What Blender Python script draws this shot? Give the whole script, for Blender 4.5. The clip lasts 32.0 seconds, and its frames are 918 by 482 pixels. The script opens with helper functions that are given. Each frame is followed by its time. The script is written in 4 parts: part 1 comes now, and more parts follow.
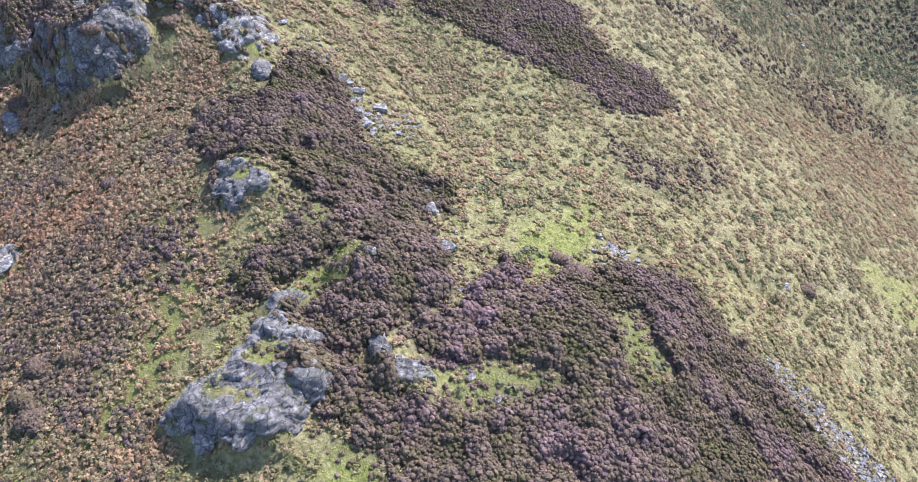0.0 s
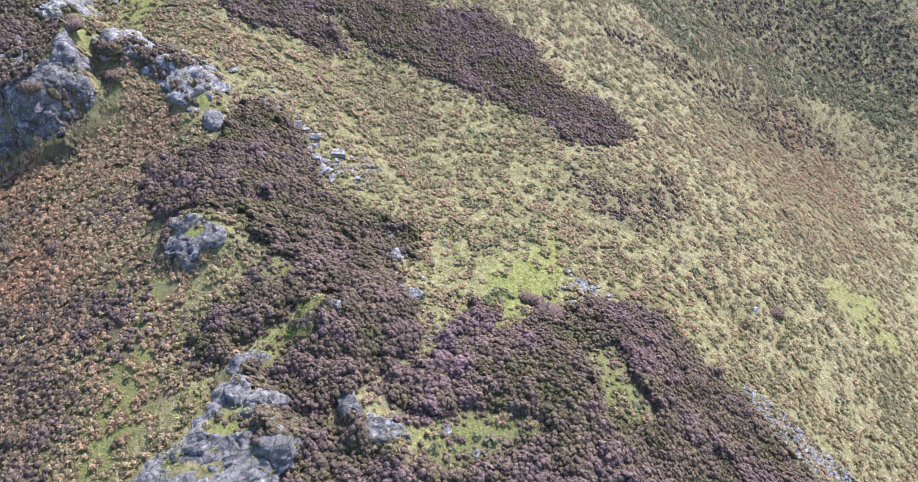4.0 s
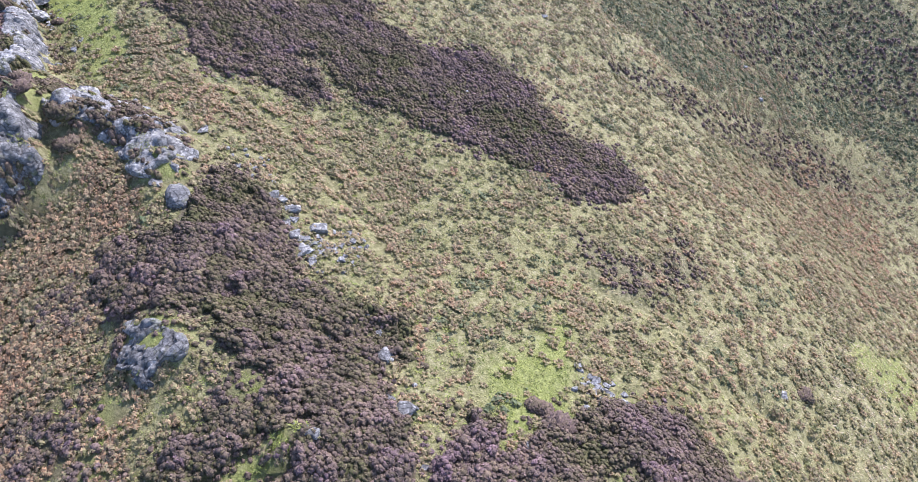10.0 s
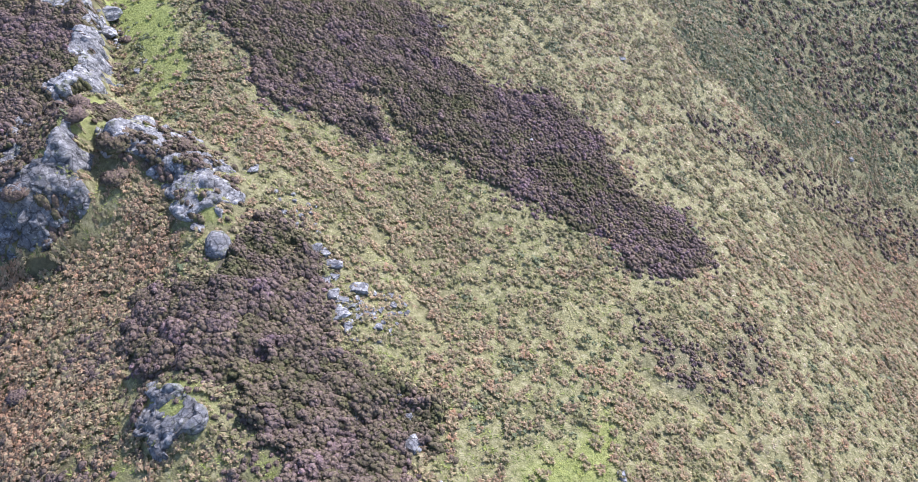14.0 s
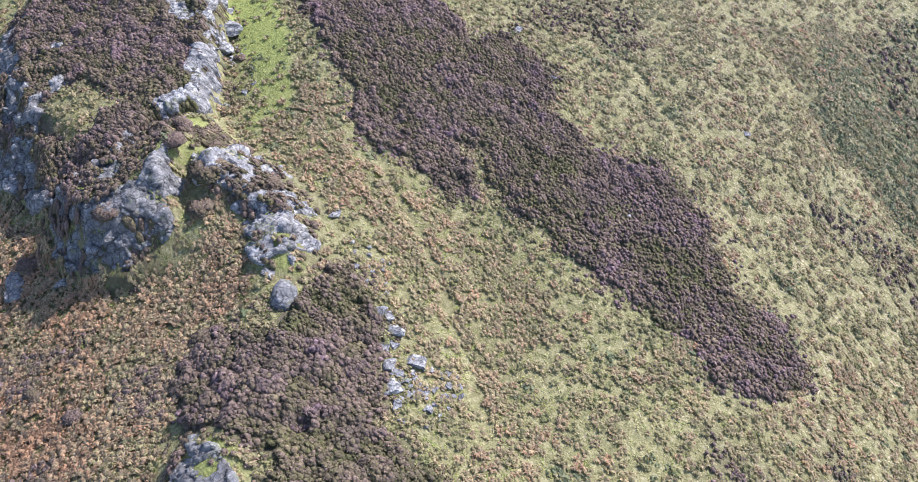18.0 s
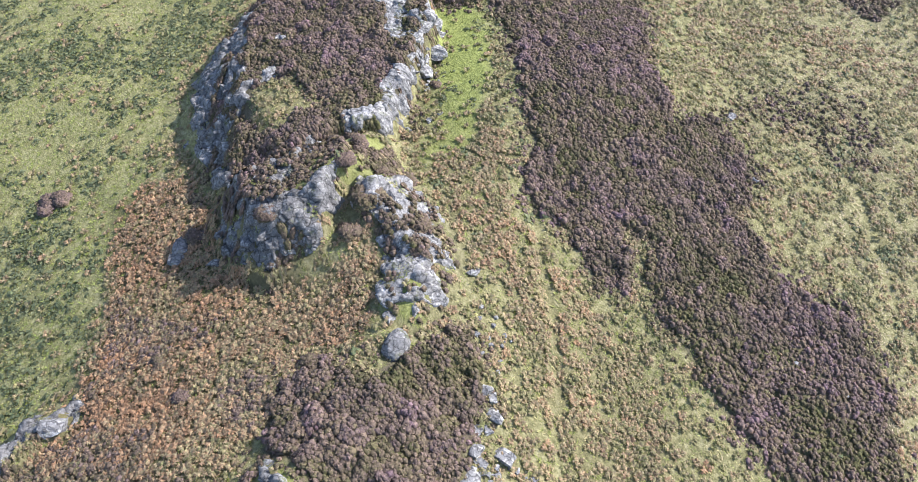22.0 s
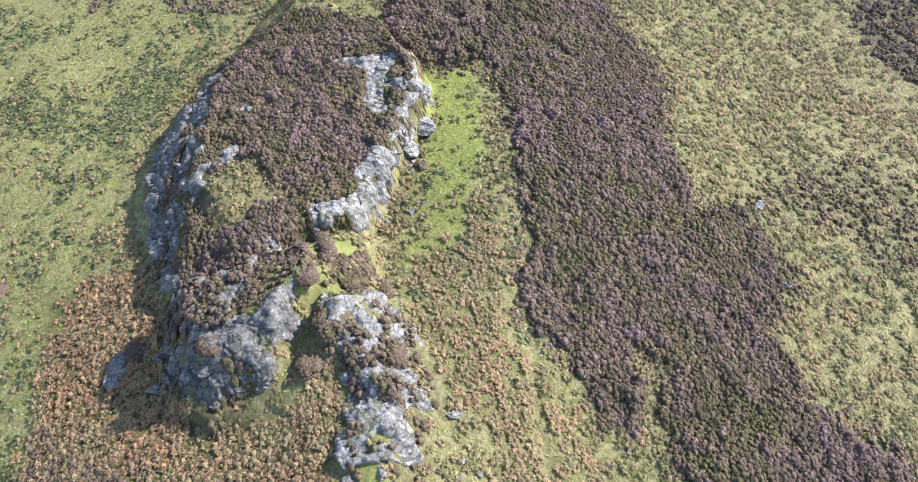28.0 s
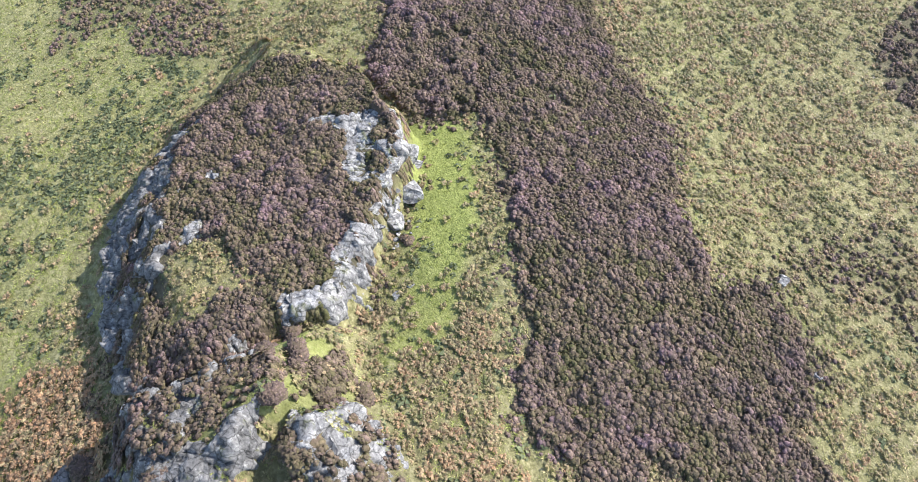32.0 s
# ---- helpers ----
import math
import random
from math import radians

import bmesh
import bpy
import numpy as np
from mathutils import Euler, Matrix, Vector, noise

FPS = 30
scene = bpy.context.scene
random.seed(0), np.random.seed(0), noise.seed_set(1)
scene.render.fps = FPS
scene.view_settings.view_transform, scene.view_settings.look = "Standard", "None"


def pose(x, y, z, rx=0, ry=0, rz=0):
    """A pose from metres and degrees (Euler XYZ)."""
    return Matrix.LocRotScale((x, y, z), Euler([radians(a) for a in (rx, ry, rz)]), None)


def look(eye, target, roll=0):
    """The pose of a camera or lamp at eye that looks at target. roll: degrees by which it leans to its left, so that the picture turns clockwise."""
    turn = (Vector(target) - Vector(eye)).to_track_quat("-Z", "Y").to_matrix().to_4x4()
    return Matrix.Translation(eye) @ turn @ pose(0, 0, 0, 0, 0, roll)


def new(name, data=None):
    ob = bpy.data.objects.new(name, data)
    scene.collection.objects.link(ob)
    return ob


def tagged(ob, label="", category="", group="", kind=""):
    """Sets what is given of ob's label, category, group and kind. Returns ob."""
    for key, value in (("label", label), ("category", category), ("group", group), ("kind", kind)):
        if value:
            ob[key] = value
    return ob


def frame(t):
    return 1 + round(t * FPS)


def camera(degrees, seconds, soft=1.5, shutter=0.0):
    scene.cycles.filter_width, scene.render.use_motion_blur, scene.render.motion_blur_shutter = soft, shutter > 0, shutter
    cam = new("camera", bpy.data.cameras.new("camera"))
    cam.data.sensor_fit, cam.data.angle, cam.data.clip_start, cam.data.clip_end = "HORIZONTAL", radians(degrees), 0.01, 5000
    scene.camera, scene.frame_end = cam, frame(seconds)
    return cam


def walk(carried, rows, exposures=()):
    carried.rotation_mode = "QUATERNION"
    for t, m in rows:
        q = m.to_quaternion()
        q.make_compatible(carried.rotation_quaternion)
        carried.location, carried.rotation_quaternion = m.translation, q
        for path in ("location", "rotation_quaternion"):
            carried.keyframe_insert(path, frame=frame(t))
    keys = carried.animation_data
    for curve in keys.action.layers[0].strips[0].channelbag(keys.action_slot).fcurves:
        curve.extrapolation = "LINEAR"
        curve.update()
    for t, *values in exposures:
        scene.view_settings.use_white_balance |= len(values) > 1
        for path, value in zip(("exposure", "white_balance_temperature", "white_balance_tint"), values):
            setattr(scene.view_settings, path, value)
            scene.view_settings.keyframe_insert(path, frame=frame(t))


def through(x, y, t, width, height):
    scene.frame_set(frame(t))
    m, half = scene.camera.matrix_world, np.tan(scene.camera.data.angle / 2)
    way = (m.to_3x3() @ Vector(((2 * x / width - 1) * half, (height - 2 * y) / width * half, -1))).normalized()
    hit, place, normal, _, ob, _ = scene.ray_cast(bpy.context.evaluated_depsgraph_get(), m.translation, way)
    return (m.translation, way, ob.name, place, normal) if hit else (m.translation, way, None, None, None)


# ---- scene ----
cam = camera(69.56, 32.0, soft=0.75)
PATH = [
    (0, look((0.000, -0.000, 30.000), (0.000, 18.951, 6.744), -0.38)),
    (0.5, look((-0.031, 0.004, 29.997), (0.448, 19.148, 6.905), -0.33)),
    (1, look((-0.062, 0.015, 29.999), (1.234, 19.317, 7.070), -0.28)),
    (1.5, look((-0.086, 0.064, 29.990), (1.837, 19.484, 7.206), -0.26)),
    (2, look((-0.092, 0.172, 29.967), (2.215, 19.697, 7.307), -0.24)),
    (2.5, look((-0.090, 0.361, 29.932), (2.302, 19.995, 7.376), -0.21)),
    (3, look((-0.079, 0.629, 29.894), (1.900, 20.402, 7.419), -0.13)),
    (3.5, look((-0.054, 0.950, 29.860), (1.688, 20.825, 7.456), -0.09)),
    (5.5, look((0.135, 3.141, 29.875), (1.533, 22.987, 7.421), -0.00)),
    (6, look((0.152, 3.787, 29.897), (1.866, 23.574, 7.413), 0.06)),
    (6.5, look((0.168, 4.440, 29.921), (2.279, 24.165, 7.417), 0.09)),
    (7, look((0.190, 5.091, 29.946), (2.543, 24.770, 7.425), 0.08)),
    (7.5, look((0.221, 5.739, 29.960), (2.690, 25.394, 7.431), 0.06)),
    (8, look((0.264, 6.377, 29.957), (2.682, 26.036, 7.425), 0.09)),
    (8.5, look((0.312, 7.009, 29.941), (2.519, 26.705, 7.420), 0.09)),
    (9, look((0.353, 7.647, 29.925), (2.434, 27.362, 7.408), 0.09)),
    (9.5, look((0.396, 8.305, 29.923), (2.384, 28.026, 7.403), 0.11)),
    (10, look((0.454, 8.987, 29.945), (2.359, 28.706, 7.417), 0.16)),
    (10.5, look((0.532, 9.682, 30.006), (2.343, 29.389, 7.459), 0.15)),
    (11, look((0.623, 10.375, 30.109), (2.344, 30.065, 7.541), 0.18)),
    (11.5, look((0.714, 11.051, 30.234), (2.355, 30.713, 7.635), 0.16)),
    (12, look((0.797, 11.709, 30.358), (2.371, 31.331, 7.720), 0.09)),
    (12.5, look((0.875, 12.361, 30.481), (1.915, 32.019, 7.843), 0.09)),
    (13, look((0.954, 13.016, 30.612), (1.229, 32.705, 7.979), 0.07)),
    (13.5, look((1.031, 13.676, 30.754), (0.781, 33.377, 8.130), 0.09)),
    (15.5, look((1.285, 16.292, 31.396), (-0.148, 35.941, 8.772), 0.04)),
    (16, look((1.345, 16.991, 31.616), (-0.379, 36.584, 8.963), 0.09)),
    (16.5, look((1.396, 17.694, 31.848), (-0.815, 37.199, 9.162), 0.09)),
    (17, look((1.442, 18.397, 32.084), (-1.429, 37.787, 9.374), 0.06)),
    (17.5, look((1.484, 19.092, 32.316), (-2.223, 38.337, 9.602), 0.08)),
    (18, look((1.528, 19.774, 32.540), (-3.279, 38.776, 9.828), 0.06)),
    (18.5, look((1.552, 20.443, 32.759), (-4.197, 39.179, 10.045), 0.03)),
    (19, look((1.548, 21.098, 32.963), (-5.079, 39.560, 10.264), -0.00)),
    (19.5, look((1.514, 21.738, 33.142), (-6.039, 39.858, 10.457), -0.02)),
    (20, look((1.462, 22.369, 33.297), (-6.983, 40.123, 10.637), -0.03)),
    (20.5, look((1.398, 22.994, 33.437), (-7.975, 40.316, 10.808), -0.05)),
    (21, look((1.312, 23.617, 33.565), (-9.059, 40.407, 10.970), 0.02)),
    (21.5, look((1.190, 24.249, 33.674), (-9.944, 40.584, 11.108), 0.01)),
    (22, look((1.015, 24.904, 33.754), (-10.613, 40.908, 11.201), 0.07)),
    (22.5, look((0.775, 25.596, 33.800), (-11.165, 41.357, 11.239), 0.10)),
    (23, look((0.470, 26.330, 33.817), (-11.729, 41.886, 11.252), 0.16)),
    (23.5, look((0.110, 27.106, 33.805), (-12.163, 42.597, 11.235), 0.12)),
    (24, look((-0.287, 27.910, 33.772), (-12.555, 43.399, 11.198), 0.05)),
    (24.5, look((-0.701, 28.724, 33.736), (-13.144, 44.081, 11.168), 0.03)),
    (25, look((-1.116, 29.532, 33.710), (-13.430, 44.992, 11.142), -0.01)),
    (25.5, look((-1.528, 30.323, 33.696), (-13.703, 45.888, 11.124), -0.01)),
    (27.5, look((-3.215, 33.198, 33.677), (-15.177, 48.954, 11.124), -0.03)),
    (28, look((-3.673, 33.921, 33.646), (-15.616, 49.686, 11.088), -0.07)),
    (28.5, look((-4.142, 34.645, 33.612), (-16.061, 50.419, 11.049), -0.08)),
    (29, look((-4.635, 35.389, 33.563), (-16.524, 51.179, 10.994), -0.11)),
    (29.5, look((-5.152, 36.166, 33.497), (-17.033, 51.996, 10.953), -0.08)),
    (30, look((-5.674, 36.958, 33.429), (-17.552, 52.827, 10.910), -0.06)),
    (30.5, look((-6.194, 37.740, 33.382), (-18.061, 53.636, 10.876), -0.03)),
    (31, look((-6.709, 38.488, 33.365), (-18.567, 54.394, 10.862), -0.04)),
    (31.5, look((-7.211, 39.196, 33.380), (-19.057, 55.106, 10.874), -0.04)),
    (32, look((-7.703, 39.886, 33.409), (-19.535, 55.794, 10.894), -0.04)),
]
walk(cam, PATH, [(0, 1.27, 5820, 23), (10, 1.14, 5680, 23), (14, 1.15, 5620, 23), (22, 1.27, 6020, 16), (32, 1.32, 6180, 13)])

# ---- light ----
world = bpy.data.worlds.new("sky")
scene.world = world
world.use_nodes = True
wn = world.node_tree
sky = wn.nodes.new("ShaderNodeTexSky")
sky.sky_type, sky.sun_disc = "NISHITA", False
SUN_AZ, SUN_EL = radians(34), radians(41)
sky.sun_elevation, sky.sun_rotation = SUN_EL, SUN_AZ
wn.links.new(sky.outputs[0], wn.nodes["Background"].inputs[0])
wn.nodes["Background"].inputs[1].default_value = 0.15
sun = new("sun", bpy.data.lights.new("sun", "SUN"))
sun.data.energy, sun.data.angle, sun.data.color = 4.4, radians(0.6), (1.0, 0.95, 0.88)
sun_way = Vector((math.sin(SUN_AZ) * math.cos(SUN_EL), math.cos(SUN_AZ) * math.cos(SUN_EL), math.sin(SUN_EL)))
sun.matrix_world = look(sun_way * 200, (0, 0, 0))

rng = np.random.default_rng(7)


# ---- noise in plan and in space ----
def hash3(i, j, k, seed=0):
    n = (i.astype(np.int64) * 374761393 + j.astype(np.int64) * 668265263 + k.astype(np.int64) * 2147483647 + seed * 974711) & 0xFFFFFFFF
    n = ((n ^ (n >> 13)) * 1274126177) & 0xFFFFFFFF
    n = ((n ^ (n >> 16)) * 1103515245) & 0xFFFFFFFF
    return ((n ^ (n >> 15)) & 0xFFFFFF) / float(0x1000000)


def noise2(x, y, size, seed=0):
    """Smooth value noise from -1 to 1."""
    x, y = np.asarray(x, float) / size, np.asarray(y, float) / size
    i, j = np.floor(x), np.floor(y)
    u, v = x - i, y - j
    u, v = u * u * (3 - 2 * u), v * v * (3 - 2 * v)
    z = np.zeros_like(i)
    a, b = hash3(i, j, z, seed), hash3(i + 1, j, z, seed)
    c, d = hash3(i, j + 1, z, seed), hash3(i + 1, j + 1, z, seed)
    return 2 * ((a * (1 - u) + b * u) * (1 - v) + (c * (1 - u) + d * u) * v) - 1


def fbm(x, y, size, seed=0, octaves=3):
    return sum(noise2(x, y, size / 2 ** o, seed + o) / 2 ** o for o in range(octaves)) / 1.6


def cells3(p, size, seed=0):
    """Blocky rock: for each point the offset of its cell, tilted, and how near it is to a joint."""
    q = p / np.asarray(size)
    base = np.floor(q)
    best, second = np.full(len(p), 9.0), np.full(len(p), 9.0)
    val = np.zeros(len(p))
    for a in (-1, 0, 1):
        for b in (-1, 0, 1):
            for c in (-1, 0, 1):
                i, j, k = base[:, 0] + a, base[:, 1] + b, base[:, 2] + c
                h = [hash3(i, j, k, seed + s) for s in range(6)]
                d = np.stack([i + h[0], j + h[1], k + h[2]], 1) - q
                dist = np.sqrt((d * d).sum(1))
                v = h[3] + 0.5 * ((h[4] - 0.5) * d[:, 0] + (h[5] - 0.5) * d[:, 1])
                near = dist < best
                second = np.where(near, best, np.minimum(second, dist))
                val = np.where(near, v, val)
                best = np.minimum(best, dist)
    return val, second - best


def cells2(x, y, size, seed=0):
    """Distance to the nearest of points strewn over the plan, and that point's number from 0 to 1."""
    u, v = x / size, y / size
    i0, j0 = np.floor(u), np.floor(v)
    best, val = np.full(u.shape, 9.0), np.zeros(u.shape)
    zero = np.zeros_like(i0)
    for a in (-1, 0, 1):
        for c in (-1, 0, 1):
            i, j = i0 + a, j0 + c
            d = np.hypot(i + hash3(i, j, zero, seed) - u, j + hash3(i, j, zero, seed + 1) - v)
            near = d < best
            val = np.where(near, hash3(i, j, zero, seed + 2), val)
            best = np.minimum(best, d)
    return best, val


def smooth(v):
    v = np.clip(v, 0, 1)
    return v * v * (3 - 2 * v)


def inside(poly, x, y):
    """Signed distance in metres to an outline in plan, positive inside."""
    x, y = np.asarray(x, float), np.asarray(y, float)
    best = np.full(x.shape, 1e9)
    odd = np.zeros(x.shape, bool)
    n = len(poly)
    for k in range(n):
        (x0, y0), (x1, y1) = poly[k], poly[(k + 1) % n]
        ex, ey = x1 - x0, y1 - y0
        t = np.clip(((x - x0) * ex + (y - y0) * ey) / (ex * ex + ey * ey), 0, 1)
        best = np.minimum(best, np.hypot(x - x0 - t * ex, y - y0 - t * ey))
        if y0 != y1:
            odd ^= ((y0 > y) != (y1 > y)) & (x < x0 + (y - y0) * ex / ey)
    return np.where(odd, best, -best)


def beside(line, x, y):
    """Distance to a line in plan."""
    best = np.full(np.shape(x), 1e9)
    for (x0, y0), (x1, y1) in zip(line, line[1:]):
        ex, ey = x1 - x0, y1 - y0
        t = np.clip(((x - x0) * ex + (y - y0) * ey) / (ex * ex + ey * ey), 0, 1)
        best = np.minimum(best, np.hypot(x - x0 - t * ex, y - y0 - t * ey))
    return best


# ---- the plan of the hillside ----
# gentle relief: heights every 15 m, west to east, from the south row to the north row
RELIEF_X, RELIEF_Y, RELIEF_STEP = -90.0, -15.0, 15.0
RELIEF_SOUTH = [
    (-16.4, -15.1, -13.1, -10.1, -6, -2.1, -0.8, -4, -10.7, -17.7, -23.4, -27.1),
    (-13.3, -12.4, -11.5, -9.8, -6, -1.1, 0.4, -3.6, -12.6, -20.2, -25.8, -29.5),
    (-10, -9.3, -9.2, -9.4, -6, 0.1, 0, -4.2, -14.8, -22.1, -27.8, -31.6),
    (-6.6, -5.7, -5.3, -6.9, -3.3, 1.7, -3.3, -6.1, -13.5, -22, -29.2, -33.4),
    (-3.8, -2.7, -1.8, -3.1, 0.3, 1.2, -4.3, -7.1, -13, -22.8, -30.5, -34.6),
]
RELIEF_NORTH = [
    (-1.6, -0.8, -0.6, -1.1, 0.5, 1.3, -3.5, -8.1, -15.3, -25.2, -30.9, -34.1),
    (0.8, 1.6, 2.1, 2.4, 2.9, 0.8, -2, -4.8, -12, -20.4, -26.3, -30),
    (3.2, 4.1, 4.7, 4.7, 3.1, -1.1, -2.1, -3.5, -8.4, -14.5, -20.2, -24.1),
    (5.5, 6.3, 6.6, 6, 4, 1.2, -0.2, -2, -5.5, -10, -14.5, -18.1),
    (7.5, 8.3, 8.3, 7.4, 5.7, 3.7, 2, 0.1, -2.6, -5.9, -9.4, -12.6),
    (9.4, 10.1, 9.9, 9.1, 7.7, 6, 4.4, 2.6, 0.5, -1.9, -4.6, -7.5),
]
RELIEF = np.array(RELIEF_SOUTH + RELIEF_NORTH)

CRAG = [(-49.3, 63.3), (-46.5, 55.9), (-44.0, 51.5), (-39.4, 46.5), (-36.1, 44.3), (-32.4, 43.1), (-29.8, 45.0), (-29.2, 47.2), (-28.3, 50.2), (-26.5, 52.6), (-26.9, 55.3), (-29.1, 58.7), (-29.4, 61.2), (-30.8, 65.0), (-33.2, 67.2), (-37.5, 68.6), (-42.0, 68.3), (-46.5, 65.8)]
TOWER = [(-31.4, 43.0), (-32.2, 41.0), (-29.5, 39.6), (-26.7, 38.9), (-24.0, 39.2), (-22.7, 41.7), (-23.7, 44.6), (-24.4, 47.6), (-26.5, 49.5), (-28.4, 47.5), (-29.8, 44.8)]
TOWER_FOOT = [(-33.0, 43.5), (-32.2, 41.0), (-29.5, 39.6), (-26.7, 38.9), (-24.0, 39.2), (-22.7, 41.7), (-22.4, 43.0)]
RIB = [(-24.8, 50.4), (-22.2, 50.5), (-18.1, 49.4), (-15.0, 46.9), (-14.5, 45.3), (-13.7, 43.9), (-13.9, 41.2), (-16.3, 40.6), (-18.4, 43.6), (-21.6, 45.1), (-23.6, 46.5)]
LOW_CRAG = [(-14.6, 13.6), (-13.5, 15.2), (-11.6, 16.9), (-10.7, 18.6), (-10.4, 20.7), (-8.8, 21.0), (-8.2, 18.8), (-6.8, 16.5), (-5.7, 16.1), (-6.6, 14.8), (-7.5, 14.4), (-8.0, 11.7), (-10.6, 11.7), (-12.6, 12.4)]
VEIN = [(-4.9, 17.5), (-4.2, 18.6), (-2.9, 18.5), (-2.8, 16.9), (-1.1, 16.2), (-1.3, 14.5), (-2.5, 13.7), (-2.8, 15.1), (-4.3, 15.9)]
MOSS_ROCK = [(-15.5, 27.8), (-15.4, 30.5), (-13.4, 31.3), (-11.3, 30.4), (-11.0, 27.7), (-12.6, 27.0), (-13.9, 26.4)]
WEST_LEDGE = [(-30.4, 20.5), (-30.6, 24.2), (-29.1, 26.4), (-28.2, 25.4), (-28.8, 21.0)]
CRAG_EAST = [(-32.4, 41.0), (-29.8, 45.0), (-29.2, 47.2), (-28.3, 50.2), (-26.5, 52.6), (-26.9, 55.3), (-29.1, 58.7), (-29.4, 61.2), (-30.9, 65.0), (-33.2, 67.4), (-37.5, 69.2), (-42.5, 69.8), (-49.0, 69.5), (-62.0, 69.0), (-62.0, 41.0)]
CRAG_WEST = [(-54.0, 74.0), (-51.9, 66.1), (-51.0, 59.0), (-48.6, 53.3), (-44.6, 47.6), (-40.8, 44.8), (-35.9, 43.0), (-31.0, 41.0), (-10.0, 41.0), (-10.0, 74.0)]
# bare rock on the crag
CLIFF = [(-49.8, 59.0), (-48.2, 53.3), (-44.4, 47.8), (-40.5, 45.0), (-35.0, 42.6), (-31.5, 42.6), (-30.4, 44.1), (-32.5, 45.3), (-36.2, 48.2), (-39.1, 52.0), (-42.7, 56.0), (-46.0, 59.8)]
LEDGE = [(-29.4, 51.6), (-28.6, 54.0), (-28.5, 55.7), (-29.6, 57.8), (-28.2, 57.8), (-26.3, 55.8), (-25.6, 52.9), (-27.3, 51.2)]
BULGE = [(-37.4, 63.5), (-36.0, 66.0), (-33.2, 65.4), (-30.8, 62.0), (-30.4, 59.2), (-31.4, 59.0), (-33.9, 62.0)]
RIM = [(-29.4, 57.4), (-30.3, 59.2), (-30.8, 62.0), (-33.0, 65.2), (-34.5, 66.6), (-33.4, 67.6), (-31.0, 65.6), (-29.5, 62.4), (-28.6, 59.4), (-28.0, 57.6)]
PALE_FACE = [(-37.5, 50.6), (-39.1, 53.7), (-40.9, 56.6), (-39.4, 56.4), (-36.3, 51.8)]
SLAB = [(-29.5, 48.2), (-28.6, 48.8), (-27.0, 47.9), (-27.4, 46.9)]
# what grows where
HEATHER_RIDGE = [(-13.1, 40.7), (-11.8, 43.6), (-8.9, 41.1), (-7.8, 38.3), (-6.4, 36.3), (-6.5, 33.7), (-4.2, 33.2), (-0.3, 31.7), (-0.9, 29.2), (-2.2, 28.9), (-1.8, 25.8), (-0.1, 24.6), (0.2, 21.8), (-3.3, 18.5), (-5.0, 17.3), (-7.9, 16.5), (-9.2, 18.6), (-8.0, 21.8), (-5.7, 24.2), (-7.6, 23.5), (-9.9, 20.9), (-11.7, 20.5), (-12.7, 22.1), (-10.5, 25.1), (-9.5, 27.1), (-11.0, 30.0), (-14.4, 30.8), (-15.4, 28.3), (-17.1, 32.5), (-18.2, 35.3), (-17.3, 37.0), (-14.2, 37.5)]
HEATHER_SOUTH = [(0.2, 21.8), (2.0, 24.4), (3.8, 24.8), (3.8, 21.9), (5.8, 23.6), (7.1, 25.7), (8.2, 23.6), (9.2, 25.4), (11.7, 25.7), (15.5, 25.4), (17.4, 21.7), (19.3, 19.6), (21.3, 16.9), (23.4, 14.4), (26.0, 11.0), (28.0, 6.0), (-5.0, 6.0), (-3.4, 10.5), (-1.9, 14.1), (-0.2, 15.8), (-1.4, 16.1), (-3.3, 18.5)]
HEATHER_BANK = [(-44.4, 81.0), (-39.0, 80.0), (-34.9, 79.0), (-32.4, 75.2), (-29.0, 72.6), (-25.3, 68.5), (-21.3, 63.8), (-18.3, 60.8), (-16.2, 57.0), (-14.1, 54.9), (-12.0, 55.2), (-9.6, 54.0), (-7.3, 52.8), (-6.1, 53.5), (-6.3, 55.2), (-8.1, 57.8), (-6.5, 57.8), (-4.5, 54.9), (-2.1, 53.2), (3.5, 57.0), (7.8, 61.5), (7.2, 63.2), (2.5, 62.2), (0.2, 63.0), (-1.7, 65.4), (-2.4, 69.3), (-5.3, 72.2), (-7.5, 73.0), (-10.1, 70.4), (-12.3, 71.2), (-14.9, 74.4), (-16.4, 78.6), (-20.3, 83.0), (-25.4, 85.1), (-26.6, 88.0), (-31.5, 92.0), (-40.0, 98.0), (-52.0, 90.0)]
HEATHER_GAP = [(-8.2, 15.5), (-7.0, 14.2), (-6.3, 12.7), (-4.5, 11.3), (-2.3, 11.1), (-2.4, 14.0), (-3.2, 16.6), (-5.4, 17.0), (-8.0, 17.2)]
BANK_FOOT = [(-4.5, 55.3), (-2.1, 53.2), (-0.2, 52.6), (3.5, 49.9), (8.3, 48.5), (11.3, 48.1), (13.1, 45.4), (17.5, 45.6), (20.2, 48.4), (18.6, 52.3), (14.9, 53.2), (13.3, 56.7), (11.7, 59.7), (7.4, 62.6), (2.3, 62.8)]
HEATHER_HEAD = [(-42.5, 74.1), (-46.0, 81.0), (-41.2, 83.9), (-34.0, 80.3), (-32.4, 76.4), (-31.7, 73.3), (-32.8, 70.4), (-35.9, 70.7), (-39.7, 71.6)]
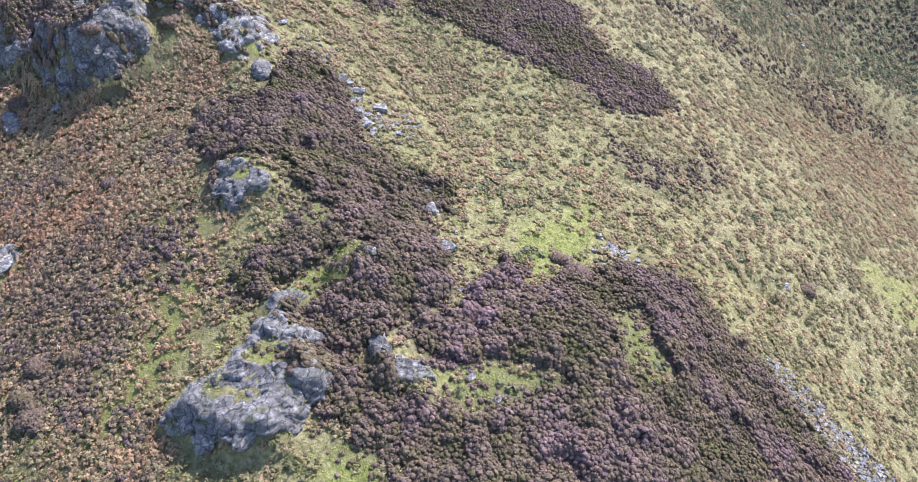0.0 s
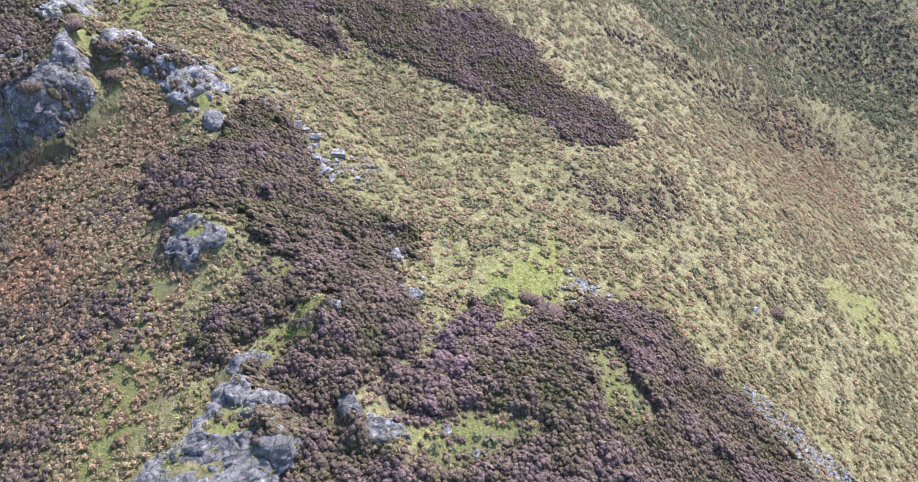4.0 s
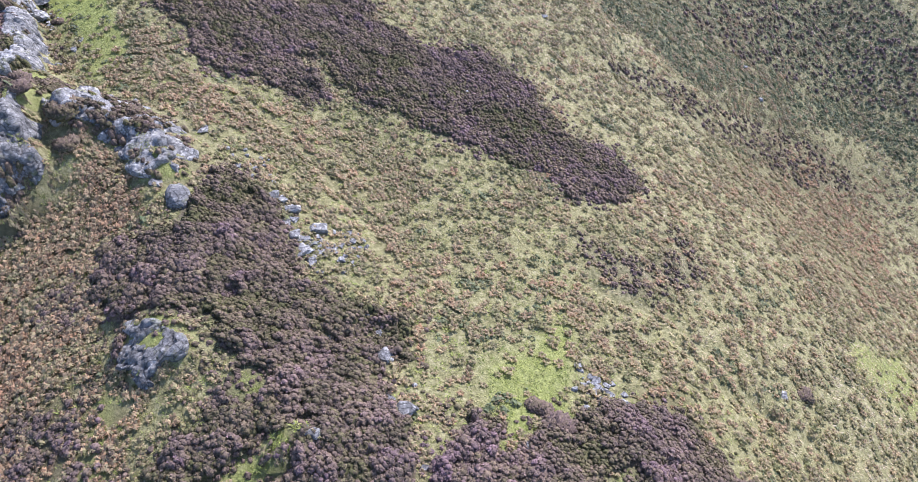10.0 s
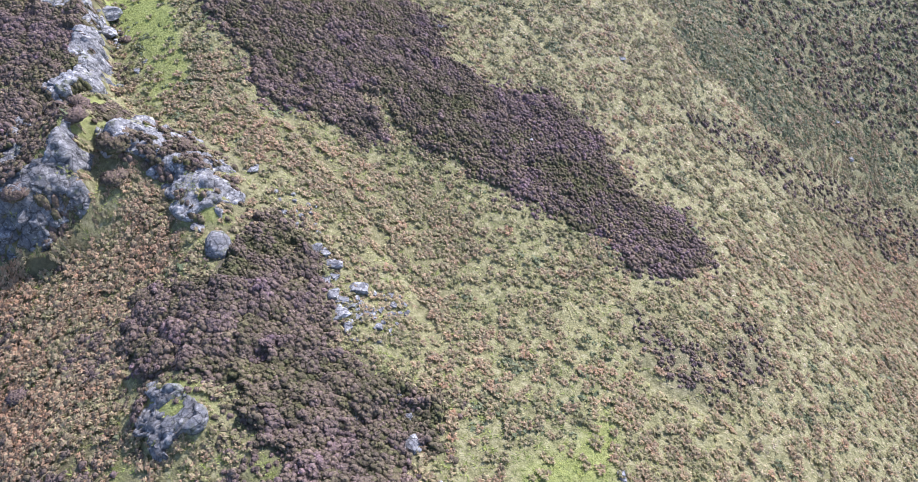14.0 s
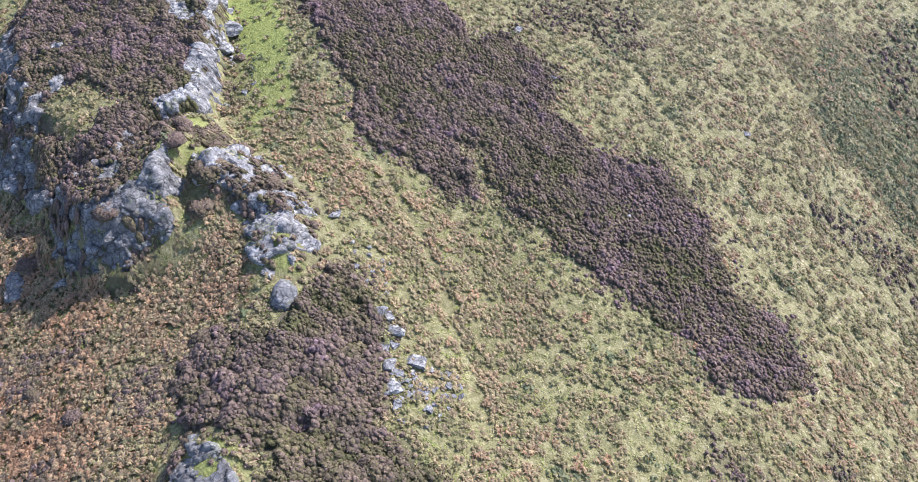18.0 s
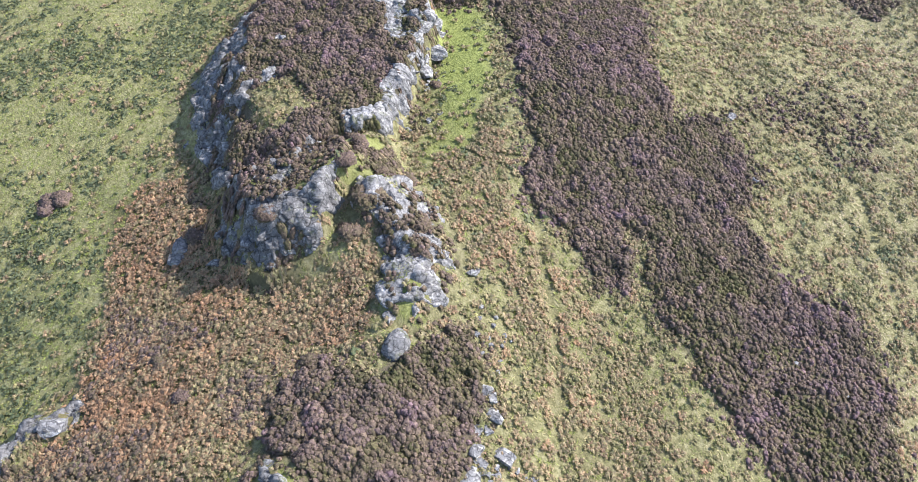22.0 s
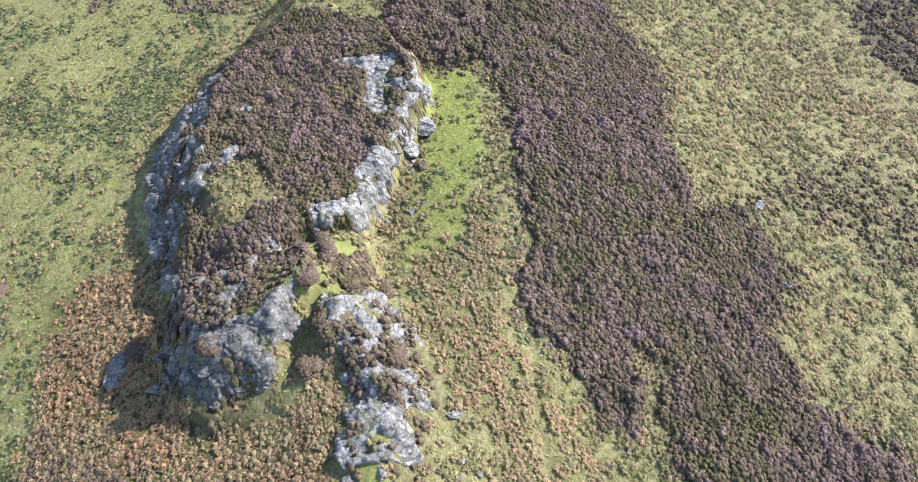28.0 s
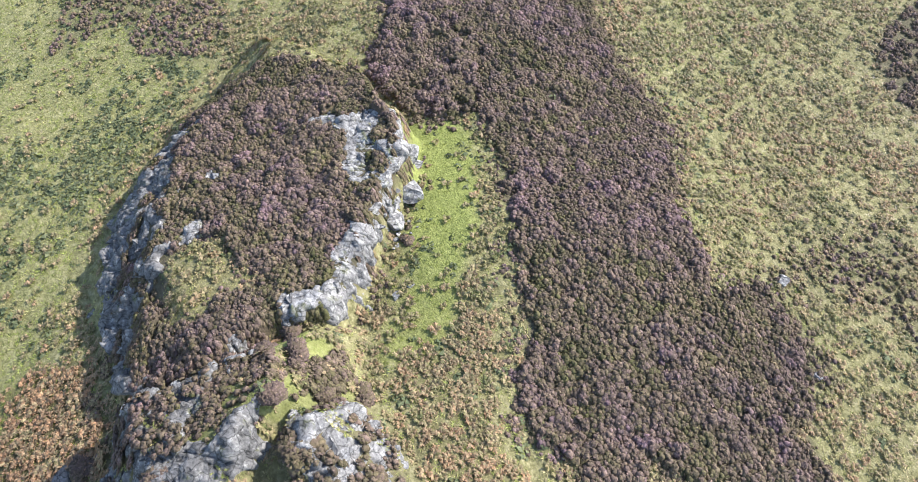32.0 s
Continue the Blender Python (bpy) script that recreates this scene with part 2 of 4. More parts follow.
SPARSE_EAST = [(12.3, 41.0), (15.6, 39.6), (18.9, 39.0), (21.7, 45.2), (22.8, 42.1), (22.5, 38.6), (16.4, 34.5), (13.2, 36.1), (11.8, 38.9)]
FAR_EAST = [(31.9, 82.1), (37.1, 79.8), (43.7, 77.6), (54.0, 77.2), (61.7, 76.6), (72.0, 72.0), (74.0, 88.0), (62.0, 104.0), (40.0, 104.0), (28.0, 92.0)]
EAST_STRIP = [(20.5, 67.5), (28.3, 68.9), (36.8, 69.3), (48.4, 69.8), (55.6, 66.7), (56.2, 63.4), (46.3, 60.5), (39.6, 61.6), (31.7, 63.0), (26.0, 64.0), (22.3, 65.2)]
NORTH_EAST = [(-8.6, 101.8), (-8.8, 107.1), (-7.5, 113.0), (2.0, 110.0), (-0.4, 97.2), (-4.9, 97.7)]
NORTH_WEST = [(-69.1, 59.7), (-66.6, 65.7), (-61.0, 64.2), (-56.0, 66.1), (-56.6, 70.1), (-62.5, 75.7), (-78.7, 68.6)]
WEST_TUFTS = [(-19.7, 26.1), (-17.1, 26.2), (-16.1, 23.5), (-16.2, 21.2), (-19.8, 22.4)]
SPARSE_NORTH = [(-8.4, 75.4), (-6.8, 79.2), (-2.2, 84.8), (2.6, 85.1), (5.8, 78.1), (3.3, 74.6), (-0.5, 76.4), (-4.6, 74.7), (-7.2, 73.1)]
BRACKEN_WEST = [(-37.3, 33.5), (-42.0, 38.4), (-38.5, 43.2), (-30.5, 40.0), (-24.3, 37.9), (-21.0, 41.5), (-19.8, 44.5), (-17.5, 41.5), (-14.8, 38.1), (-17.2, 36.7), (-16.7, 34.4), (-17.5, 31.3), (-16.4, 29.7), (-26.2, 23.3), (-30.6, 28.3), (-32.9, 31.4)]
BRACKEN_SOUTH = [(-31.9, 32.8), (-25.1, 34.2), (-19.9, 37.2), (-17.8, 33.6), (-15.6, 26.0), (-13.1, 20.9), (-14.6, 16.0), (-13.3, 11.1), (-6.0, 6.0), (-30.0, 6.0), (-29.0, 24.0)]
VALLEY = [(-26.0, 58.5), (-20.5, 60.0), (-15.0, 53.5), (-5.0, 51.5), (2.0, 46.0), (-1.0, 36.5), (-5.5, 42.5), (-12.5, 48.5), (-21.0, 52.5)]
SCREE = [(19.4, 21.2), (20.8, 21.0), (22.5, 19.9), (23.6, 18.4), (25.0, 17.2), (27.0, 15.6), (29.0, 13.0), (26.4, 12.4), (24.6, 14.0), (22.8, 15.3), (21.7, 17.0), (20.3, 19.0)]
EAST_SHADED = [(37.1, 62.0), (51.9, 70.1), (63.0, 66.1), (49.2, 44.6), (35.4, 41.6), (30.5, 49.7)]
RUST_PATCH = [(13.2, 27.0), (16.6, 28.6), (18.0, 26.6), (16.6, 24.6), (14.0, 25.2)]
SPINE = [(-7.6, 22.0), (-6.9, 23.8), (-5.2, 24.4), (-4.6, 23.2), (-6.2, 22.0)]
GRASS_WEST = [(-90.0, 40.0), (-90.0, 75.0), (-54.3, 66.6), (-49.6, 52.0), (-43.1, 42.8), (-38.4, 35.2), (-32.8, 29.5), (-31.0, 24.3), (-34.0, 14.0), (-60.0, 14.0)]
GRASS_STRIP = [(-35.2, 69.5), (-32.3, 72.2), (-27.7, 69.5), (-24.0, 63.5), (-21.0, 55.0), (-23.0, 52.5), (-25.0, 58.0), (-29.5, 63.4)]
GRASS_TOP = [(-33.8, 46.4), (-37.3, 50.0), (-36.3, 53.0), (-32.9, 53.1), (-30.4, 51.7), (-32.0, 48.2)]
TOWER_GRASS = [(-28.4, 46.0), (-29.0, 48.2), (-27.5, 51.0), (-25.0, 52.0), (-22.3, 50.8), (-21.8, 48.8), (-23.8, 46.6), (-24.9, 45.2), (-24.9, 43.6), (-26.4, 43.1)]
GREENS = [
    [(-0.0, 16.2), (1.4, 17.6), (3.6, 17.2), (6.1, 16.8), (6.0, 15.6), (2.8, 15.3), (0.4, 14.8)],
    [(9.5, 21.8), (10.8, 21.8), (10.7, 19.2), (11.4, 17.7), (10.1, 16.4), (9.1, 17.7)],
    [(4.0, 28.0), (7.0, 29.5), (9.4, 32.4), (9.6, 30.8), (8.2, 26.2), (9.1, 24.3), (6.6, 25.4), (5.8, 23.4), (3.8, 22.6)],
    [(-9.4, 26.0), (-8.6, 27.2), (-7.8, 26.4), (-8.6, 25.2)],
    [(-14.4, 28.9), (-13.8, 30.0), (-12.7, 29.8), (-12.4, 28.8), (-13.3, 28.3)],
    [(-16.2, 41.4), (-16.4, 43.8), (-15.0, 43.6), (-14.8, 41.6)],
    [(-6.2, 10.0), (-5.2, 11.4), (-3.0, 11.8), (-3.6, 9.4)],
    [(33.2, 34.8), (43.5, 37.4), (40.3, 28.8), (35.9, 31.2)],
    [(-11.0, 16.0), (-10.4, 17.0), (-8.6, 16.8), (-8.1, 15.8), (-9.8, 15.5)],
    [(-9.6, 20.6), (-8.4, 22.4), (-5.4, 24.4), (-5.0, 23.6), (-7.8, 21.0)],
]
LANE = [(-16.9, 27.5), (-15.2, 27.0), (-14.2, 21.0), (-15.0, 17.0), (-17.0, 12.5), (-20.0, 13.5), (-17.0, 18.5), (-16.2, 22.0)]
FURROWS = [
    [(-13.5, 54.5), (-12.2, 52.7), (-8.7, 48.5), (-6.0, 44.5), (-3.8, 41.3), (-2.2, 38.7), (-0.6, 35.5)],
    [(3.5, 75.0), (5.5, 72.4), (9.3, 67.6), (13.3, 62.9), (16.1, 58.6), (19.4, 55.4)],
    [(12.0, 36.4), (13.8, 34.8), (17.2, 34.3), (19.5, 31.6), (21.9, 27.3), (25.7, 23.4)],
    [(14.7, 37.3), (16.9, 32.2), (20.1, 28.1), (24.7, 25.9), (28.6, 22.1)],
    [(20.0, 62.0), (26.0, 54.0), (31.0, 49.0), (36.0, 43.0)],
]
DARK_GULLY = [(21.8, 78.9), (26.2, 74.0), (32.3, 71.8), (40.5, 71.4), (52.7, 72.8), (62.1, 71.1), (65.4, 65.8), (70.0, 72.2), (61.7, 76.6), (51.1, 77.3), (41.6, 77.7), (33.6, 83.0), (24.0, 92.0)]
GULLY = [(19.0, 84.0), (21.0, 80.7), (25.0, 75.5), (30.3, 72.6), (37.2, 69.1), (47.4, 69.0)]
VIEW = [(-36, 4.5), (32, 4.5), (54, 22), (72, 50), (78, 90), (60, 112), (15, 122), (-35, 116), (-84, 80), (-86, 48), (-52, 22)]

# mounds of rock that rise from the relief: outline, height, width of the flank
SADDLE = [(-31.0, 46.0), (-29.8, 50.0), (-28.0, 53.5), (-25.0, 53.6), (-22.6, 51.0), (-22.4, 47.4), (-24.0, 44.8), (-28.0, 44.0)]
MOUNDS = [(RIB, 1.1, 2.2), (LOW_CRAG, 1.5, 1.5), (MOSS_ROCK, 0.5, 1.3), (VEIN, 0.7, 0.8), (SPINE, 0.7, 0.7), (WEST_LEDGE, 0.9, 0.7), (SADDLE, 2.9, 3.0)]
# long swells and hollows: line, rise, half width
SWELLS = [
    ([(-4.0, 23.0), (-10.0, 28.0), (-13.2, 31.5), (-13.4, 36.0), (-14.2, 39.4), (-16.6, 41.8)], 0.95, 3.4),
    ([(-22.2, 47.2), (-20.4, 45.6)], 0.9, 2.2),
    ([(-22.6, 46.5), (-21.8, 43.4)], 1.6, 2.4),
    ([(8.0, 18.4), (11.0, 20.0)], 1.3, 5.0),
    ([(-1.5, 41.0), (-4.7, 50.3), (-12.5, 56.5)], -0.8, 4.0),
    ([(-22.5, 63.5), (-14.0, 71.0)], 0.9, 6.0),
]


def relief(x, y):
    ny, nx = RELIEF.shape
    u = np.clip((x - RELIEF_X) / RELIEF_STEP, 1, nx - 2.0001)
    v = np.clip((y - RELIEF_Y) / RELIEF_STEP, 1, ny - 2.0001)
    i, j = u.astype(int), v.astype(int)
    u, v = u - i, v - j

    def weights(t):
        return ((1 - t) ** 3 / 6, (3 * t ** 3 - 6 * t ** 2 + 4) / 6, (-3 * t ** 3 + 3 * t ** 2 + 3 * t + 1) / 6, t ** 3 / 6)

    wx, wy = weights(u), weights(v)
    return sum(wy[b] * wx[a] * RELIEF[j + b - 1, i + a - 1] for a in range(4) for b in range(4))


def height(x, y):
    """The height of the ground."""
    x, y = np.asarray(x, float), np.asarray(y, float)
    z = relief(x, y)
    for line, rise, wide in SWELLS:
        z = z + rise * np.exp(-(beside(line, x, y) / wide) ** 2)
    lift = np.clip(2.5 + 0.16 * (-27 - x), 2.1, 3.8) * np.minimum(
        smooth((inside(CRAG_EAST, x, y) + 0.9 + 0.5 * noise2(x, y, 2.2, 5)) / 1.5), np.clip((inside(CRAG_WEST, x, y) + 0.7 * noise2(x, y, 2.0, 7)) / 5.6, 0, 1) ** 0.9)
    for outline, rise, flank in MOUNDS:
        lift = np.maximum(lift, rise * np.clip((inside(outline, x, y) + 0.3 + 0.35 * noise2(x, y, 1.3, 6)) / flank, 0, 1))
    lift = np.maximum(lift, 3.7 * np.minimum(np.clip((inside(TOWER, x, y) + 0.8 + 0.3 * noise2(x, y, 1.3, 6)) / 1.4, 0, 1), np.clip((beside(TOWER_FOOT, x, y) + 0.7 + 0.3 * noise2(x, y, 1.6, 8)) / 3.0, 0, 1) * smooth(inside(TOWER, x, y) / 1.2 + 1.0)))
    z = z + lift + 0.16 * fbm(x, y, 4.0, 11) + 0.05 * noise2(x, y, 0.9, 12)
    for line in FURROWS:
        z = z - 0.36 * np.exp(-(beside(line, x + 0.5 * noise2(x, y, 2.5, 14), y) / 0.4) ** 2) * (0.7 + 0.4 * noise2(x, y, 3.0, 15))
    z = z - 0.6 * np.exp(-(beside(GULLY, x, y) / 1.8) ** 2)
    far = np.clip(np.hypot(x + 10, y - 55) - 90, 0, None)
    return z + 0.06 * far * fbm(x, y, 180.0, 21)


def normal_at(x, y, e=0.25):
    gx = (height(x + e, y) - height(x - e, y)) / (2 * e)
    gy = (height(x, y + e) - height(x, y - e)) / (2 * e)
    n = np.stack([-gx, -gy, np.ones_like(gx)], -1)
    return n / np.linalg.norm(n, axis=-1, keepdims=True)


def rock_cover(x, y):
    """Where rock lies bare: above 0, in metres from its edge."""
    w = 0.95 * noise2(x, y, 1.5, 31) + 0.45 * noise2(x, y, 0.6, 32)
    best = np.full(np.shape(x), -9.0)
    for outline, shift in ((CLIFF, -0.35), (LEDGE, 0.0), (BULGE, 0.0), (RIM, -0.25), (PALE_FACE, -0.2), (SLAB, 0.3), (LOW_CRAG, 0.0), (VEIN, 0.0), (SPINE, -0.35), (MOSS_ROCK, -0.5), (WEST_LEDGE, 0.1), (TOWER, 0.1), (RIB, -0.2)):
        best = np.maximum(best, inside(outline, x, y) + shift + w)
    hole = np.maximum(inside(TOWER_GRASS, x, y), inside(GRASS_TOP, x, y))
    for g in GREENS:
        hole = np.maximum(hole, inside(g, x, y))
    return np.minimum(best, 0.5 - hole - 0.5 * w)


HEATH = [(HEATHER_GAP, 0.9), (HEATHER_RIDGE, 1.0), (HEATHER_SOUTH, 1.0), (HEATHER_BANK, 1.0), (BANK_FOOT, 0.9), (HEATHER_HEAD, 0.95), (CRAG, 0.95), (SPARSE_EAST, 0.5), (FAR_EAST, 0.22), (EAST_STRIP, 0.26), (NORTH_EAST, 0.8), (NORTH_WEST, 0.5), (WEST_TUFTS, 0.5), (SPARSE_NORTH, 0.38), (TOWER, 0.6), (RIB, 0.6)]


def covers(x, y):
    """Shares of heather, fresh grass and rusty bracken."""
    w = 1.1 * noise2(x, y, 3.0, 41) + 0.6 * noise2(x, y, 1.1, 42)
    heath = np.zeros(np.shape(x))
    for outline, share in HEATH:
        soft = 3.0 if share < 0.7 else 0.5
        heath = np.maximum(heath, share * smooth((inside(outline, x, y) + 0.45 * w) / soft + 0.5))
    lush = np.zeros(np.shape(x))
    for g in GREENS:
        lush = np.maximum(lush, 0.66 * smooth((inside(g, x, y) - 0.8 * w) / 1.9 + 0.5))
    lush = np.maximum(lush, 0.55 * smooth((inside(TOWER_GRASS, x, y) + 0.3 * w) / 0.5 + 0.5))
    heath = heath * (1 - lush) * (1 - 0.8 * smooth((inside(GRASS_TOP, x, y) + 0.6 * w) / 0.8 + 0.5))
    lush = np.maximum(lush, 0.45 * smooth((inside(LANE, x, y) - 0.4 * w) / 1.2 + 0.5))
    lush = np.maximum(lush, (0.58 + 0.27 * smooth((y - 56) / 8)) * smooth((inside(GRASS_STRIP, x, y) + 0.8 * w) / 1.5 + 0.5))
    lush = np.maximum(lush, 0.14 * smooth((inside(GRASS_WEST, x, y) + 0.8 * w) / 2.0 + 0.5))
    rust = smooth((inside(BRACKEN_WEST, x, y) + w) / 1.5 + 0.5)
    rust = np.maximum(rust, 0.75 * smooth((inside(BRACKEN_SOUTH, x, y) + w) / 1.5 + 0.5))
    rust = np.maximum(rust, 0.36 * smooth((inside(VALLEY, x, y) + w) / 2.0 + 0.5))
    rust = np.maximum(rust, 0.8 * smooth((inside(RUST_PATCH, x, y) + w) / 1.2 + 0.5))
    # rust cover added here to darken the slope in place of cloud shade
    rust = np.maximum(rust, 0.6 * smooth((inside(EAST_SHADED, x, y) + 2.0 * w) / 6.0 + 0.5))
    return heath, lush, rust


# ---- materials ----
def material(name, rough=0.8, spec=0.3):
    m = bpy.data.materials.new(name)
    m.use_nodes = True
    nt = m.node_tree
    b = nt.nodes["Principled BSDF"]
    b.inputs["Roughness"].default_value = rough
    b.inputs["Specular IOR Level"].default_value = spec
    return m, nt, b


def node(nt, kind, **inputs):
    n = nt.nodes.new(kind)
    for k, v in inputs.items():
        n.inputs[k.replace("_", " ")].default_value = v
    return n


def ramp(nt, source, stops):
    r = nt.nodes.new("ShaderNodeValToRGB")
    while len(r.color_ramp.elements) < len(stops):
        r.color_ramp.elements.new(0.5)
    for e, (at, col) in zip(r.color_ramp.elements, stops):
        e.position, e.color = at, (*col, 1)
    nt.links.new(source, r.inputs[0])
    return r.outputs[0]


def mixed(nt, fac, a, b, how="MIX"):
    n = nt.nodes.new("ShaderNodeMix")
    n.data_type, n.blend_type = "RGBA", how
    for socket, val in ((n.inputs[0], fac), (n.inputs[6], a), (n.inputs[7], b)):
        if isinstance(val, (int, float)):
            socket.default_value = val
        elif isinstance(val, tuple):
            socket.default_value = (*val, 1)
        else:
            nt.links.new(val, socket)
    return n.outputs[2]


def grain(nt, scale, detail=4.0, rough=0.6):
    c = nt.nodes.new("ShaderNodeTexCoord")
    n = node(nt, "ShaderNodeTexNoise", Scale=scale, Detail=detail, Roughness=rough)
    nt.links.new(c.outputs["Object"], n.inputs["Vector"])
    return n.outputs[0]


def bumped(nt, b, source, strength, distance):
    k = node(nt, "ShaderNodeBump", Strength=strength, Distance=distance)
    nt.links.new(source, k.inputs["Height"])
    nt.links.new(k.outputs[0], b.inputs["Normal"])


def attribute(nt, name):
    a = nt.nodes.new("ShaderNodeAttribute")
    a.attribute_name = name
    return a


def plant_material(name, stops, rough, spec, through=0.0, vary=0.35):
    m, nt, b = material(name, rough, spec)
    tone = attribute(nt, "tone").outputs["Fac"]
    isl = nt.nodes.new("ShaderNodeNewGeometry").outputs["Random Per Island"]
    shift = nt.nodes.new("ShaderNodeMath")
    shift.operation = "MULTIPLY_ADD"
    nt.links.new(isl, shift.inputs[0])
    shift.inputs[1].default_value = vary
    off = nt.nodes.new("ShaderNodeMath")
    off.operation = "SUBTRACT"
    nt.links.new(tone, off.inputs[0])
    off.inputs[1].default_value = vary / 2
    nt.links.new(off.outputs[0], shift.inputs[2])
    col = ramp(nt, shift.outputs[0], stops)
    patch = ramp(nt, grain(nt, 0.5, 5.0), [(0.3, (0.62, 0.64, 0.66)), (0.7, (1.0, 0.98, 0.96))])
    col = mixed(nt, 1.0, col, patch, "MULTIPLY")
    speck = ramp(nt, grain(nt, 9.0, 3.0, 0.7), [(0.3, (0.62, 0.63, 0.65)), (0.7, (1.4, 1.38, 1.35))])
    col = mixed(nt, 1.0, col, speck, "MULTIPLY")
    jump = nt.nodes.new("ShaderNodeMath")
    jump.operation = "MULTIPLY"
    jump.inputs[1].default_value = 37.7
    nt.links.new(isl, jump.inputs[0])
    part_of = nt.nodes.new("ShaderNodeMath")
    part_of.operation = "FRACT"
    nt.links.new(jump.outputs[0], part_of.inputs[0])
    leaf = ramp(nt, part_of.outputs[0], [(0.0, (0.66, 0.67, 0.68)), (0.7, (1.0, 1.0, 1.0)), (1.0, (1.22, 1.21, 1.2))])
    col = mixed(nt, 1.0, col, leaf, "MULTIPLY")
    nt.links.new(col, b.inputs["Base Color"])
    bumped(nt, b, grain(nt, 11.0, 4.0, 0.7), 0.7, 0.08)
    if through:
        t = nt.nodes.new("ShaderNodeBsdfTranslucent")
        nt.links.new(col, t.inputs["Color"])
        mx = nt.nodes.new("ShaderNodeMixShader")
        mx.inputs[0].default_value = through
        nt.links.new(b.outputs[0], mx.inputs[1])
        nt.links.new(t.outputs[0], mx.inputs[2])
        nt.links.new(mx.outputs[0], nt.nodes["Material Output"].inputs[0])
    return m


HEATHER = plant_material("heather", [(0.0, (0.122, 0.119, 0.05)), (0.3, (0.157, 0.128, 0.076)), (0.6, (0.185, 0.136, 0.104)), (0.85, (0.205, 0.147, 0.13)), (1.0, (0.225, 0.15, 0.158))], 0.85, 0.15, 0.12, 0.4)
BRACKEN = plant_material("bracken", [(0.0, (0.19, 0.205, 0.075)), (0.25, (0.32, 0.29, 0.13)), (0.48, (0.40, 0.325, 0.18)), (0.72, (0.43, 0.295, 0.17)), (1.0, (0.46, 0.27, 0.145))], 0.5, 0.3, 0.4, 0.5)
GRASS = plant_material("grass", [(0.0, (0.32, 0.37, 0.085)), (0.3, (0.43, 0.42, 0.155)), (0.65, (0.62, 0.53, 0.28)), (1.0, (0.76, 0.62, 0.43))], 0.5, 0.35, 0.38, 0.4)
BILBERRY = plant_material("bilberry", [(0.0, (0.07, 0.10, 0.04)), (0.5, (0.13, 0.155, 0.07)), (1.0, (0.21, 0.22, 0.11))], 0.7, 0.3, 0.2, 0.5)


def rock_material(name, gain):
    m, nt, b = material(name, 0.85, 0.25)
    tones = [(0.3, (0.09, 0.089, 0.087)), (0.45, (0.16, 0.157, 0.151)), (0.57, (0.22, 0.215, 0.205)), (0.7, (0.31, 0.304, 0.29))]
    col = ramp(nt, grain(nt, 1.3, 7.0, 0.65), [(at, tuple(gain * q for q in c)) for at, c in tones])
    fine = ramp(nt, grain(nt, 6.0, 9.0, 0.75), [(0.33, (0.5, 0.5, 0.51)), (0.5, (0.92, 0.92, 0.92)), (0.68, (1.4, 1.38, 1.33))])
    col = mixed(nt, 1.0, col, fine, "MULTIPLY")
    lichen = ramp(nt, grain(nt, 2.6, 6.0, 0.7), [(0.57, (0, 0, 0)), (0.66, (0.8, 0.8, 0.8))])
    col = mixed(nt, lichen, col, tuple(gain * q for q in (0.43, 0.425, 0.40)))
    moss = ramp(nt, grain(nt, 1.1, 5.0, 0.65), [(0.58, (0, 0, 0)), (0.68, (0.8, 0.8, 0.8))])
    col = mixed(nt, moss, col, (0.13, 0.14, 0.055))
    coord = nt.nodes.new("ShaderNodeTexCoord")
    bend = node(nt, "ShaderNodeTexNoise", Scale=1.7, Detail=4.0)
    nt.links.new(coord.outputs["Object"], bend.inputs["Vector"])
    way = nt.nodes.new("ShaderNodeVectorMath")
    way.operation = "MULTIPLY_ADD"
    nt.links.new(bend.outputs[1], way.inputs[0])
    way.inputs[1].default_value = (0.5, 0.5, 0.5)
    nt.links.new(coord.outputs["Object"], way.inputs[2])
    joint = node(nt, "ShaderNodeTexVoronoi", Scale=1.5)
    joint.feature = "DISTANCE_TO_EDGE"
    nt.links.new(way.outputs[0], joint.inputs["Vector"])
    col = mixed(nt, 1.0, col, ramp(nt, joint.outputs["Distance"], [(0.0, (0.3, 0.3, 0.3)), (0.035, (0.75, 0.75, 0.75)), (0.09, (1, 1, 1))]), "MULTIPLY")
    nt.links.new(col, b.inputs["Base Color"])
    bumped(nt, b, grain(nt, 4.0, 10.0, 0.75), 1.0, 0.2)
    return m


ROCK = rock_material("rock", 1.0)
# paler rock of rims and stones; the gain also puts sunlit brightness into it
SUNLIT_PALE_ROCK = rock_material("sunlit_pale_rock", 1.4)


